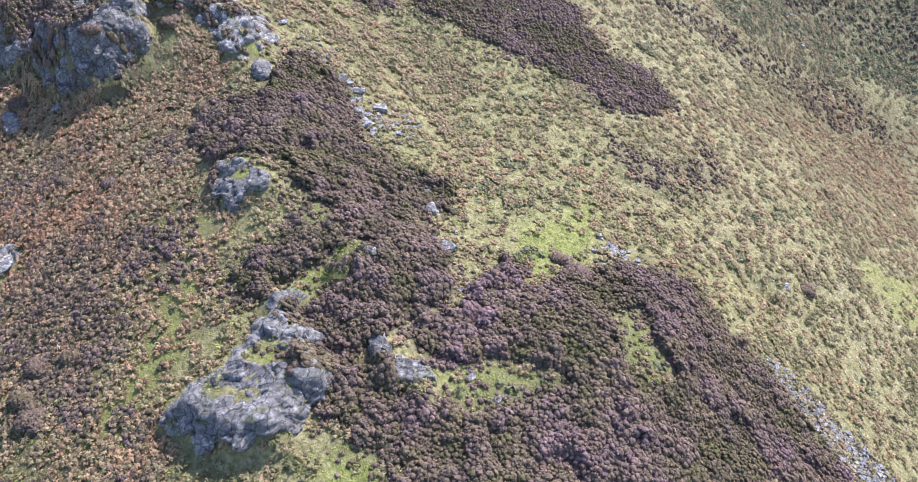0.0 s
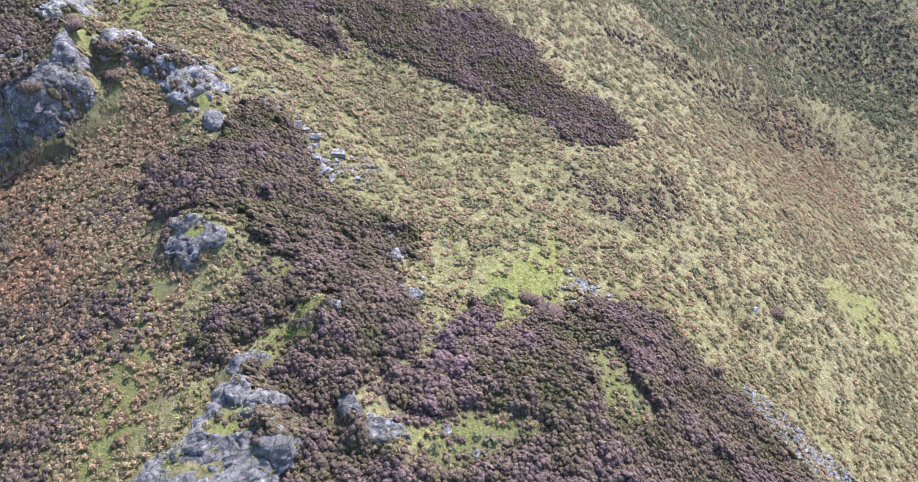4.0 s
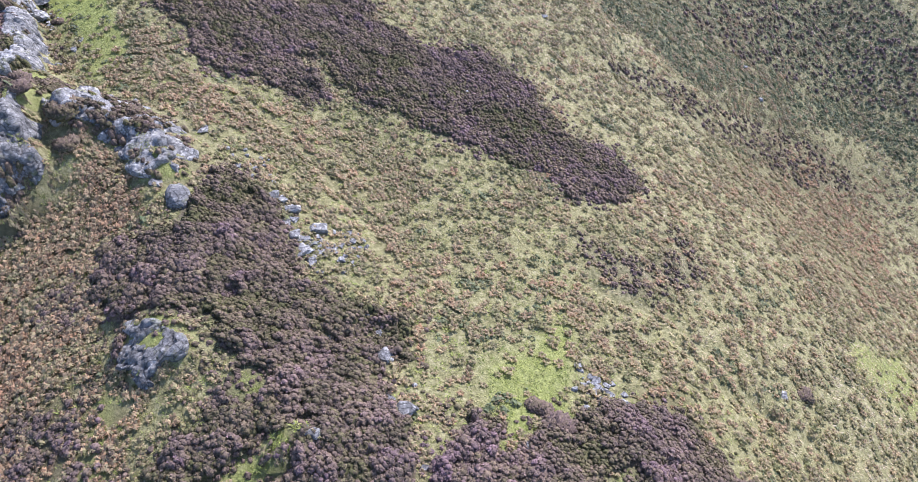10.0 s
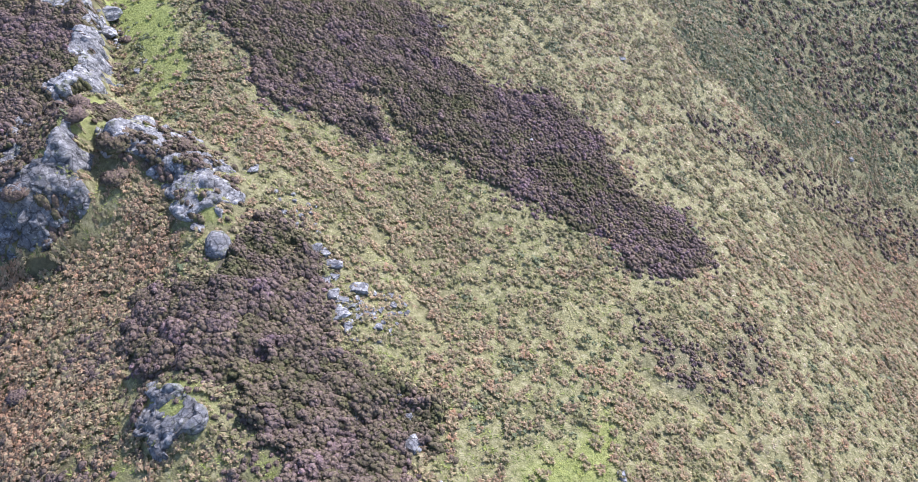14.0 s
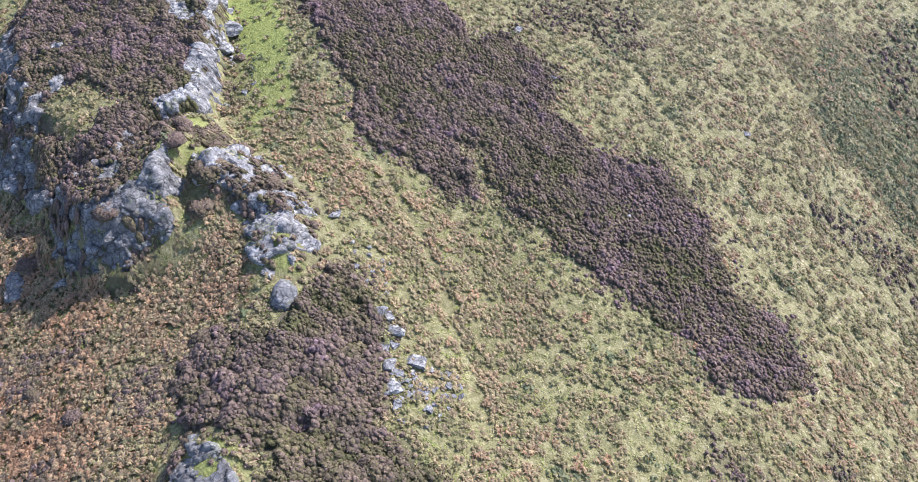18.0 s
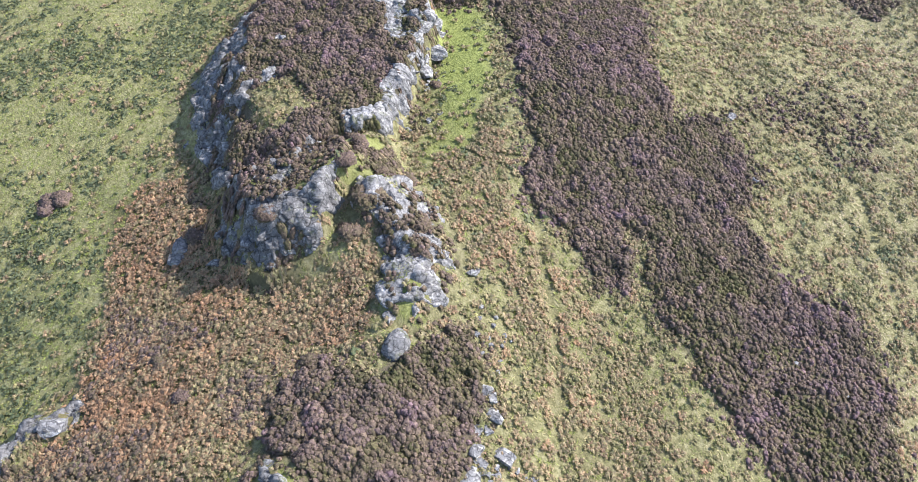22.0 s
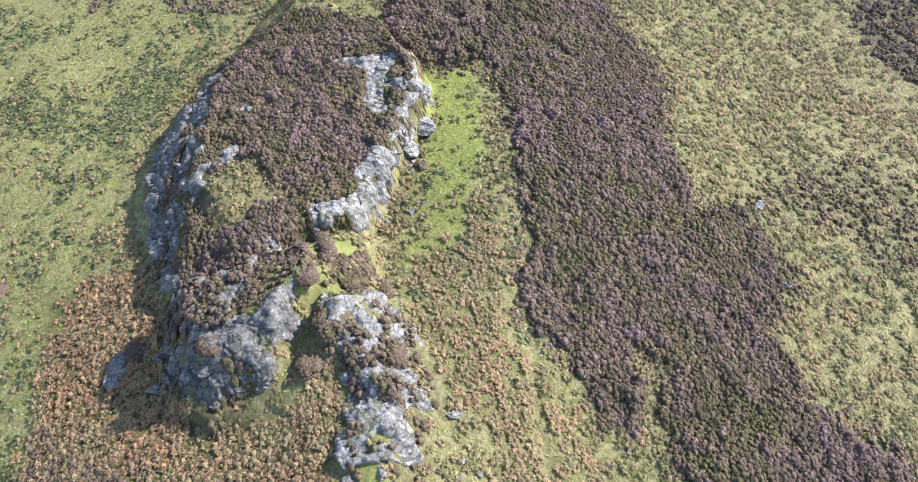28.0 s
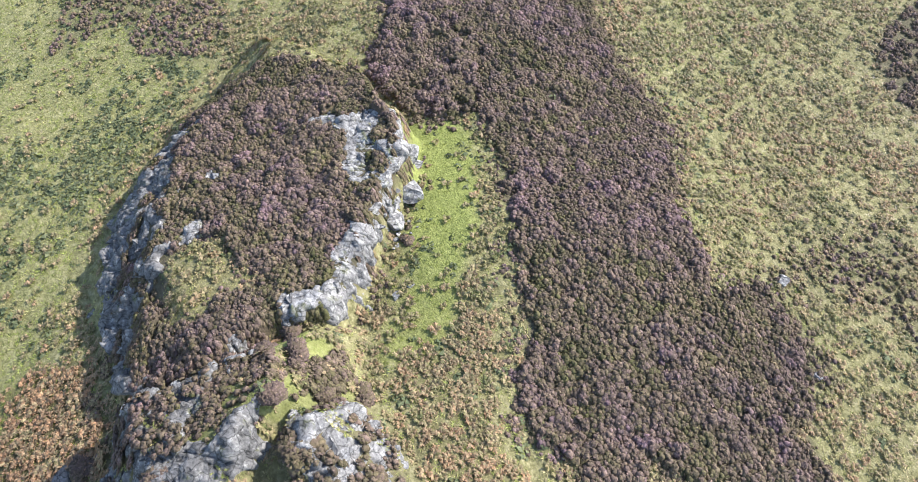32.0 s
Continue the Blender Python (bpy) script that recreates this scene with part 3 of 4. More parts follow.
def ground_material():
    m, nt, b = material("turf", 0.9, 0.15)
    split = nt.nodes.new("ShaderNodeSeparateColor")
    nt.links.new(attribute(nt, "cover").outputs["Color"], split.inputs[0])
    base = ramp(nt, grain(nt, 3.0, 6.0, 0.65), [(0.3, (0.085, 0.082, 0.034)), (0.5, (0.195, 0.182, 0.083)), (0.7, (0.32, 0.29, 0.16))])
    lush = ramp(nt, grain(nt, 4.0, 6.0, 0.65), [(0.3, (0.12, 0.15, 0.035)), (0.7, (0.30, 0.33, 0.09))])
    rust = ramp(nt, grain(nt, 3.5, 6.0, 0.65), [(0.3, (0.06, 0.06, 0.026)), (0.7, (0.17, 0.14, 0.07))])
    peat = ramp(nt, grain(nt, 2.0, 6.0, 0.65), [(0.3, (0.05, 0.048, 0.028)), (0.7, (0.12, 0.10, 0.07))])
    col = mixed(nt, split.outputs[2], base, rust)
    col = mixed(nt, split.outputs[1], col, lush)
    col = mixed(nt, split.outputs[0], col, peat)
    nt.links.new(col, b.inputs["Base Color"])
    bumped(nt, b, grain(nt, 7.0, 8.0, 0.7), 1.0, 0.15)
    return m


TURF = ground_material()


# ---- mesh helpers ----
def mesh_of(name, verts, tris, mat, tone=None, flat=False):
    me = bpy.data.meshes.new(name)
    me.vertices.add(len(verts))
    me.vertices.foreach_set("co", np.ascontiguousarray(verts, np.float32).ravel())
    me.loops.add(len(tris) * 3)
    me.loops.foreach_set("vertex_index", np.ascontiguousarray(tris, np.int32).ravel())
    me.polygons.add(len(tris))
    me.polygons.foreach_set("loop_start", np.arange(0, 3 * len(tris), 3, dtype=np.int32))
    if tone is not None:
        me.attributes.new("tone", "FLOAT", "POINT").data.foreach_set("value", np.ascontiguousarray(tone, np.float32))
    me.update(calc_edges=True)
    if flat:
        me.shade_flat()
    me.materials.append(mat)
    return me


def thing(name, label, category, group="", at=(0, 0, 0), me=None, kind=""):
    ob = new(name, me)
    ob.location = at
    return tagged(ob, label, category, group, kind)


def part(name, me, parent, label=""):
    ob = new(name, me)
    ob.parent = parent
    return tagged(ob, label)


def scatter(templates, x, y, z, size, tone, tilt=None, sink=0.0, squash=None):
    """Copies of templates set on the ground, joined into one array of points and triangles."""
    vs, ts, to, count = [], [], [], 0
    pick = rng.integers(0, len(templates), len(x))
    turn = rng.uniform(0, 2 * np.pi, len(x))
    squash = np.ones(len(x)) if squash is None else squash
    for k, (tv, tt, shade) in enumerate(templates):
        s = np.where(pick == k)[0]
        if not len(s):
            continue
        c, n = np.cos(turn[s])[:, None], np.sin(turn[s])[:, None]
        px = (tv[None, :, 0] * c - tv[None, :, 1] * n) * size[s][:, None]
        py = (tv[None, :, 0] * n + tv[None, :, 1] * c) * size[s][:, None]
        pz = tv[None, :, 2] * (size[s] * squash[s])[:, None] - sink
        if tilt is not None:
            pz = pz - (tilt[s, 0:1] * px + tilt[s, 1:2] * py) / tilt[s, 2:3]
        vs.append(np.stack([px + x[s][:, None], py + y[s][:, None], pz + z[s][:, None]], -1).reshape(-1, 3))
        ts.append((tt[None] + (np.arange(len(s)) * len(tv))[:, None, None] + count).reshape(-1, 3))
        to.append((tone[s][:, None] + shade[None]).ravel())
        count += len(s) * len(tv)
    return np.concatenate(vs), np.concatenate(ts), np.concatenate(to)


# ---- plants ----
def heather_template(seed, sprigs=17, segs=6, lobes=1):
    """An uneven mound of heather: lumpy core and upright flowering sprigs."""
    r = np.random.default_rng(seed)
    v, t, s = [], [], []
    for lobe in range(lobes):
        off = np.array((0.0, 0.0, 0.0)) if lobes == 1 else np.array((*r.uniform(-0.5, 0.5, 2), 0.0))
        grow = 1.0 if lobes == 1 else r.uniform(0.5, 0.75)
        wide = r.uniform(0.8, 1.25)
        k1 = len(v)
        # core toned darker and greener than the sprigs, tips most purple
        rings = [(0.0, 1.0), (0.45, 0.9), (0.8, 0.5)]
        for zz, rad in rings:
            for k in range(segs):
                a = 2 * np.pi * (k + 0.6 * r.random()) / segs
                q = rad * r.uniform(0.65, 1.2) * grow
                v.append(off + (q * np.cos(a) * wide, q * np.sin(a) / wide, grow * (zz + r.uniform(-0.12, 0.14)) * 0.66 - (0.25 if zz == 0 else 0)))
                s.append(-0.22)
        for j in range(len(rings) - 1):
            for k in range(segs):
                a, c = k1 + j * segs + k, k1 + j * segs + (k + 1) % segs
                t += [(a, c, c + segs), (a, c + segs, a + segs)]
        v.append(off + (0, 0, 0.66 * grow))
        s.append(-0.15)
        top = len(v) - 1
        for k in range(segs):
            t.append((k1 + 2 * segs + k, k1 + 2 * segs + (k + 1) % segs, top))
        for _ in range(sprigs):
            a, e = r.uniform(0, 2 * np.pi), np.arcsin(r.uniform(0.05, 1.0))
            d = np.array((np.cos(a) * np.cos(e) * wide, np.sin(a) * np.cos(e) / wide, np.sin(e)))
            c = off + d * np.array((0.9, 0.9, 0.6)) * grow * r.uniform(0.85, 1.05)
            d = d / np.linalg.norm(d)
            u = np.cross(d, (0.3, 0.5, 0.8))
            u /= np.linalg.norm(u)
            w = np.cross(d, u)
            k0, g, turn = len(v), r.uniform(0.15, 0.25), r.uniform(0, 2)
            for q in range(3):
                h = turn + q * 2.094
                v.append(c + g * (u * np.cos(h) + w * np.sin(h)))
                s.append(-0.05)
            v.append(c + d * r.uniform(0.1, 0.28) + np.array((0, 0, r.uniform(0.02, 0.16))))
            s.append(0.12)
            t += [(k0, k0 + 1, k0 + 3), (k0 + 1, k0 + 2, k0 + 3), (k0 + 2, k0, k0 + 3)]
    return np.array(v), np.array(t), np.array(s)


def bracken_template(seed):
    r = np.random.default_rng(seed)
    v, t, s = [], [], []
    n = 5
    for f in range(n):
        a = 2 * np.pi * (f + r.uniform(-0.3, 0.3)) / n
        out, side = np.array((np.cos(a), np.sin(a), 0)), np.array((-np.sin(a), np.cos(a), 0))
        lean, long = r.uniform(0.5, 1.0), r.uniform(0.75, 1.1)

        def spine(q):
            return out * (0.08 + 0.85 * q * lean) * long + np.array((0, 0, 0.30 + 0.75 * q - 0.75 * q * q * lean)) * long

        for q in (0.18, 0.45, 0.75):
            w = 0.48 * (1.12 - q) * long * r.uniform(0.7, 1.15)
            for sgn in (-1, 1):
                k0 = len(v)
                p0, p1 = spine(q - 0.17), spine(q + 0.24)
                v.append(p0), v.append(p1)
                v.append((p0 + p1) / 2 + side * sgn * w + out * r.uniform(0.0, 0.16) + np.array((0, 0, r.uniform(-0.2, 0.06))))
                s.extend((0.0, 0.0, r.uniform(-0.05, 0.12)))
                t.append((k0, k0 + 1, k0 + 2) if sgn < 0 else (k0 + 1, k0, k0 + 2))
    return np.array(v), np.array(t), np.array(s)


def grass_template(seed, blades=8):
    r = np.random.default_rng(seed)
    v, t, s = [], [], []
    for b in range(blades):
        a, lean, long = r.uniform(0, 6.28), r.uniform(0.45, 1.0), r.uniform(0.6, 1.1)
        o = np.array((np.cos(a), np.sin(a), 0))
        side = np.array((-o[1], o[0], 0)) * 0.09
        c = o * r.uniform(0, 0.3)
        k0 = len(v)
        v += [c - side, c + side, c + o * lean * long + np.array((0, 0, long * (0.85 - 0.6 * lean)))]
        s += [-0.1, -0.1, r.uniform(0, 0.15)]
        t.append((k0, k0 + 1, k0 + 2))
    return np.array(v), np.array(t), np.array(s)


def tuft_template(seed, leaves=11):
    """A tuft of small sprays, turned every way but mostly up and out."""
    r = np.random.default_rng(seed)
    v, t, s = [], [], []
    for k in range(leaves):
        a, e = r.uniform(0, 2 * np.pi), np.arcsin(r.uniform(-0.1, 1.0))
        d = np.array((np.cos(a) * np.cos(e), np.sin(a) * np.cos(e), np.sin(e)))
        c = d * np.array((0.95, 0.95, 0.6)) * r.uniform(0.55, 1.0)
        n = d + r.normal(0, 0.22, 3) + np.array((0, 0, 0.5))
        n /= np.linalg.norm(n)
        u = np.cross(n, r.normal(size=3))
        u /= np.linalg.norm(u)
        w = np.cross(n, u)
        g = r.uniform(0.3, 0.52)
        for q in range(3):
            h = q * 2.094 + r.uniform(-0.4, 0.4)
            v.append(c + g * (u * np.cos(h) + w * np.sin(h)))
            # tone rises with the spray's elevation, so upper sprays come out lighter
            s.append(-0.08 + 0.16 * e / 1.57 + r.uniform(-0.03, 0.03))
        t.append((3 * k, 3 * k + 1, 3 * k + 2))
    return np.array(v), np.array(t), np.array(s)


def head_template(seed, segs=5, leaves=11):
    """A rounded head of a heather bush: a lumpy dome with loose sprays over it."""
    r = np.random.default_rng(seed)
    v, t, s = [], [], []
    # darker base ring: shade between neighbouring heads put into the tone
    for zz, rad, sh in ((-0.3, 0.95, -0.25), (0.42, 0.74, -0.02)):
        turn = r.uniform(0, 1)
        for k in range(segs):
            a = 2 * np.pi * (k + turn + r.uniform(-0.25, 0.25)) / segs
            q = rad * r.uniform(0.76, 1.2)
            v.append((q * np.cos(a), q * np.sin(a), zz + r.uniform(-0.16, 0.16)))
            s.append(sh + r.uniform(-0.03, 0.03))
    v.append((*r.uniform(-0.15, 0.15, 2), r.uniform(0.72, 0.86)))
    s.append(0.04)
    for k in range(segs):
        c = (k + 1) % segs
        t += [(k, c, c + segs), (k, c + segs, k + segs), (segs + k, segs + c, 2 * segs)]
    for k in range(leaves):
        a, e = r.uniform(0, 2 * np.pi), np.arcsin(r.uniform(0.1, 1.0))
        d = np.array((np.cos(a) * np.cos(e), np.sin(a) * np.cos(e), np.sin(e)))
        c = d * np.array((1.0, 1.0, 0.8)) * r.uniform(0.85, 1.15)
        n = d + r.normal(0, 0.4, 3)
        n /= np.linalg.norm(n)
        u = np.cross(n, r.normal(size=3))
        u /= np.linalg.norm(u)
        w, g, k0 = np.cross(n, u), r.uniform(0.22, 0.42), len(v)
        for q in range(3):
            h = q * 2.094 + r.uniform(-0.4, 0.4)
            v.append(c + g * (u * np.cos(h) + w * np.sin(h)))
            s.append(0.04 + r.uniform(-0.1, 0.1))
        t.append((k0, k0 + 1, k0 + 2))
    return np.array(v), np.array(t), np.array(s)


HEAD_T = [head_template(430 + k) for k in range(14)]
TUFT_T = [tuft_template(400 + k) for k in range(14)]
BRACKEN_T = [bracken_template(200 + k) for k in range(10)]
GRASS_T = [grass_template(300 + k) for k in range(6)]


def sown(outline, density, seed):
    """Points spread evenly over an outline in plan."""
    r = np.random.default_rng(seed)
    xs, ys = zip(*outline)
    step = density ** -0.5
    gx, gy = np.meshgrid(np.arange(min(xs), max(xs), step), np.arange(min(ys), max(ys), step))
    x = (gx + r.uniform(-0.5, 0.5, gx.shape) * step).ravel()
    y = (gy + r.uniform(-0.5, 0.5, gy.shape) * step).ravel()
    ok = inside(outline, x, y) > 0
    return x[ok], y[ok]


# ---- the ground, one sheet to the horizon ----
def axis(lo, hi, step, fine_lo, fine_hi):
    mid = np.concatenate([np.arange(lo, fine_lo, step), np.arange(fine_lo, fine_hi, step / 2), np.arange(fine_hi, hi + step / 2, step)])
    grow = np.cumsum(step * 1.32 ** np.arange(1, 27))
    return np.concatenate([lo - grow[::-1], mid, hi + grow])


gx, gy = np.meshgrid(axis(-88, 78, 0.64, -53, -13), axis(2, 122, 0.64, 36, 70))
nyy, nxx = gx.shape
flat_x, flat_y = gx.ravel(), gy.ravel()
idx = np.arange(nyy * nxx).reshape(nyy, nxx)
quad = np.stack([idx[:-1, :-1], idx[:-1, 1:], idx[1:, 1:], idx[1:, :-1]], -1).reshape(-1, 4)
ground_me = mesh_of("ground", np.stack([flat_x, flat_y, height(flat_x, flat_y)], 1), np.concatenate([quad[:, [0, 1, 2]], quad[:, [0, 2, 3]]]), TURF)
heath, lush, rust = covers(flat_x, flat_y)
ca = ground_me.attributes.new("cover", "FLOAT_COLOR", "POINT")
ca.data.foreach_set("color", np.stack([heath, lush, rust, np.ones_like(heath)], 1).astype(np.float32).ravel())
tagged(new("ground", ground_me), "steep moorland turf of tan and green grass", "ground", kind="structure")


# ---- rock ----
def rock_patch(outline, shift, step=0.13, seed=0, rough=1.0):
    """A sheet of jointed rock over an outline, its edges sunk into the turf."""
    xs, ys = zip(*outline)
    px, py = np.meshgrid(np.arange(min(xs) - 1.2, max(xs) + 1.2, step), np.arange(min(ys) - 1.2, max(ys) + 1.2, step))
    shape = px.shape
    px, py = px.ravel(), py.ravel()
    edge = inside(outline, px, py) + shift + 0.95 * noise2(px, py, 1.5, 31) + 0.45 * noise2(px, py, 0.6, 32)
    hole = np.maximum(inside(TOWER_GRASS, px, py), inside(GRASS_TOP, px, py))
    for g in GREENS:
        hole = np.maximum(hole, inside(g, px, py))
    if outline is not SLAB:
        edge = np.minimum(edge, 0.5 - hole - 0.5 * (0.95 * noise2(px, py, 1.5, 31) + 0.45 * noise2(px, py, 0.6, 32)))
    p = np.stack([px, py, height(px, py)], 1)
    n = normal_at(px, py)
    lean = np.array(((0.82, 0.55, 0.12), (-0.57, 0.80, 0.20), (0.02, -0.23, 0.97)))
    warp = p @ lean.T + 0.04 * np.stack([noise2(px, py, 0.5, 90 + s) for s in range(3)], 1)
    big, crack = cells3(warp, (1.5, 1.2, 1.7), 50 + seed)
    small, crack2 = cells3(warp, (0.62, 0.45, 0.7), 70 + seed)
    lumps = sum(noise2(warp[:, 0] + 0.6 * warp[:, 2], warp[:, 1] - 0.5 * warp[:, 2], g, 84 + k) * g for k, g in enumerate((1.1, 0.45, 0.2)))
    push = rough * (0.4 * big + 0.24 * small - 0.17) + 0.2 * lumps - 0.16 * np.exp(-(crack / 0.04) ** 2) - 0.07 * np.exp(-(crack2 / 0.05) ** 2)
    fade = smooth(edge / 0.5 + 0.35)
    push = push + np.random.default_rng(seed).normal(0, 0.02, len(push))
    p = p + n * ((push + 0.12) * fade - 0.3 * (1 - fade))[:, None]
    idx = np.arange(len(px)).reshape(shape)
    q = np.stack([idx[:-1, :-1], idx[:-1, 1:], idx[1:, 1:], idx[1:, :-1]], -1).reshape(-1, 4)
    q = q[(edge[q] > -0.45).any(1)]
    used, inv = np.unique(q, return_inverse=True)
    q = inv.reshape(-1, 4)
    return p[used], np.concatenate([q[:, [0, 1, 2]], q[:, [0, 2, 3]]])


def ico(level):
    bm = bmesh.new()
    bmesh.ops.create_icosphere(bm, subdivisions=level, radius=1)
    v = np.array([q.co[:] for q in bm.verts])
    t = np.array([[q.index for q in f.verts] for f in bm.faces])
    bm.free()
    return v, t


ICO = {k: ico(k) for k in (2, 3, 4)}


def angular(seed, size, level=3, planes=14, keep=(0.45, 0.8)):
    """An angular stone: a ball cut by planes, worn a little."""
    r = np.random.default_rng(seed)
    v, t = ICO[level]
    v = v.copy()
    faces = [np.array(q) * g + r.normal(0, 0.3, 3) for q in ((1, 0, 0), (0, 1, 0), (0, 0, 1)) for g in (1, -1)]
    for n in faces + [r.normal(size=3) for _ in range(planes - 6)]:
        n = n / np.linalg.norm(n)
        d = r.uniform(*keep)
        v -= n * np.clip(v @ n - d, 0, None)[:, None]
    v += 0.05 * np.stack([noise2(v[:, 1] * 9 + seed, v[:, 2] * 9 + 5 * v[:, 0], 2.0, s) + 0.7 * noise2(v[:, 0] * 22 + seed, v[:, 2] * 22 + 9 * v[:, 1], 2.0, s) for s in (1, 2, 3)], 1)
    return v * np.asarray(size), t


def spread_blocks(parent, outline, count, sizes, seed, stone):
    """Loose and jointed blocks on an outcrop, bedded in its face."""
    r = np.random.default_rng(seed)
    made = 0
    xs, ys = zip(*outline)
    for _ in range(count * 30):
        x, y = r.uniform(min(xs), max(xs)), r.uniform(min(ys), max(ys))
        if inside(outline, np.array([x]), np.array([y]))[0] < 0.2 or rock_cover(np.array([x]), np.array([y]))[0] < 0.25:
            continue
        s = r.uniform(*sizes)
        v, t = angular(seed * 100 + made, (s * r.uniform(0.8, 1.3), s * r.uniform(0.7, 1.0), s * r.uniform(0.45, 0.8)), 3, 16)
        m = np.array(Euler((r.uniform(-0.4, 0.4), r.uniform(-0.4, 0.4), r.uniform(0, 6.28))).to_matrix())
        n = normal_at(np.array([x]), np.array([y]))[0]
        v = v @ m.T + np.array((x, y, height(x, y))) + n * s * 0.0
        part("block", mesh_of("block", v - np.array(parent.location), t, stone, flat=True), parent)
        made += 1
        if made >= count:
            break


OUTCROPS = [
    (CLIFF, -0.35, "long shaded cliff of grey jointed rock below heather", 12, (0.45, 0.9), 0.9),
    (LEDGE, 0.0, "pale grey curved rock ledge at the crag's rim", 7, (0.35, 0.7), 0.8),
    (BULGE, 0.0, "pale rounded rock bulge with split face", 6, (0.4, 0.8), 0.7),
    (RIM, -0.25, "broken grey rock rim above fallen slabs", 8, (0.35, 0.7), 0.8),
    (PALE_FACE, -0.2, "lichen-white rock face between heather clumps", 5, (0.3, 0.6), 0.6),
    (SLAB, 0.3, "pale flat rock slab set in green grass", 1, (0.4, 0.6), 0.5),
    (TOWER, 0.2, "bold grey rock buttress with lichen and heather", 12, (0.4, 0.9), 0.75),
    (RIB, -0.2, "pale grey rock rib with mossy hollows", 9, (0.35, 0.75), 0.9),
    (LOW_CRAG, 0.0, "grey cracked rock outcrop above rusty bracken", 8, (0.4, 0.9), 0.55),
    (VEIN, 0.0, "low weathered rock among heather clumps", 6, (0.25, 0.5), 0.5),
    (SPINE, -0.35, "small pale rock spine on the ridge", 3, (0.25, 0.45), 0.5),
    (MOSS_ROCK, -0.5, "low grey rock with a bright moss cap", 6, (0.3, 0.6), 0.5),
    (WEST_LEDGE, 0.1, "narrow grey rock ledge beside rusty bracken", 6, (0.3, 0.6), 0.6),
]
for k, (outline, shift, label, count, sizes, rough) in enumerate(OUTCROPS):
    cx, cy = np.mean(outline, 0)
    crag = thing("rock_outcrop", label, "rock outcrop", at=(cx, cy, float(height(cx, cy)) - 0.3))
    v, t = rock_patch(outline, shift, 0.09, k, rough)
    stone = SUNLIT_PALE_ROCK if any(outline is q for q in (LEDGE, BULGE, RIM, PALE_FACE, SLAB, RIB)) else ROCK
    part("rock_face", mesh_of("rock_face", v - np.array(crag.location), t, stone), crag)
    spread_blocks(crag, outline, count, sizes, 10 + k, stone)


def boulder(x, y, size, label, seed, group="", flatness=0.65, name="boulder"):
    v, t = angular(seed, (size * 0.98, size * 0.72, size * flatness), 3, *((11, (0.45, 0.75)) if name == "slab" else (40, (0.8, 0.95)) if "rounded" in label else (15, (0.42, 0.75))))
    m = np.array(Euler((0.15, -0.1, seed * 1.7)).to_matrix())
    z = float(height(x, y))
    thing(name, label, "boulder", group, (x, y, z + size * flatness * 0.02), mesh_of(name, v @ m.T, t, ROCK if "dark" in label or "rounded" in label else SUNLIT_PALE_ROCK, flat=True))


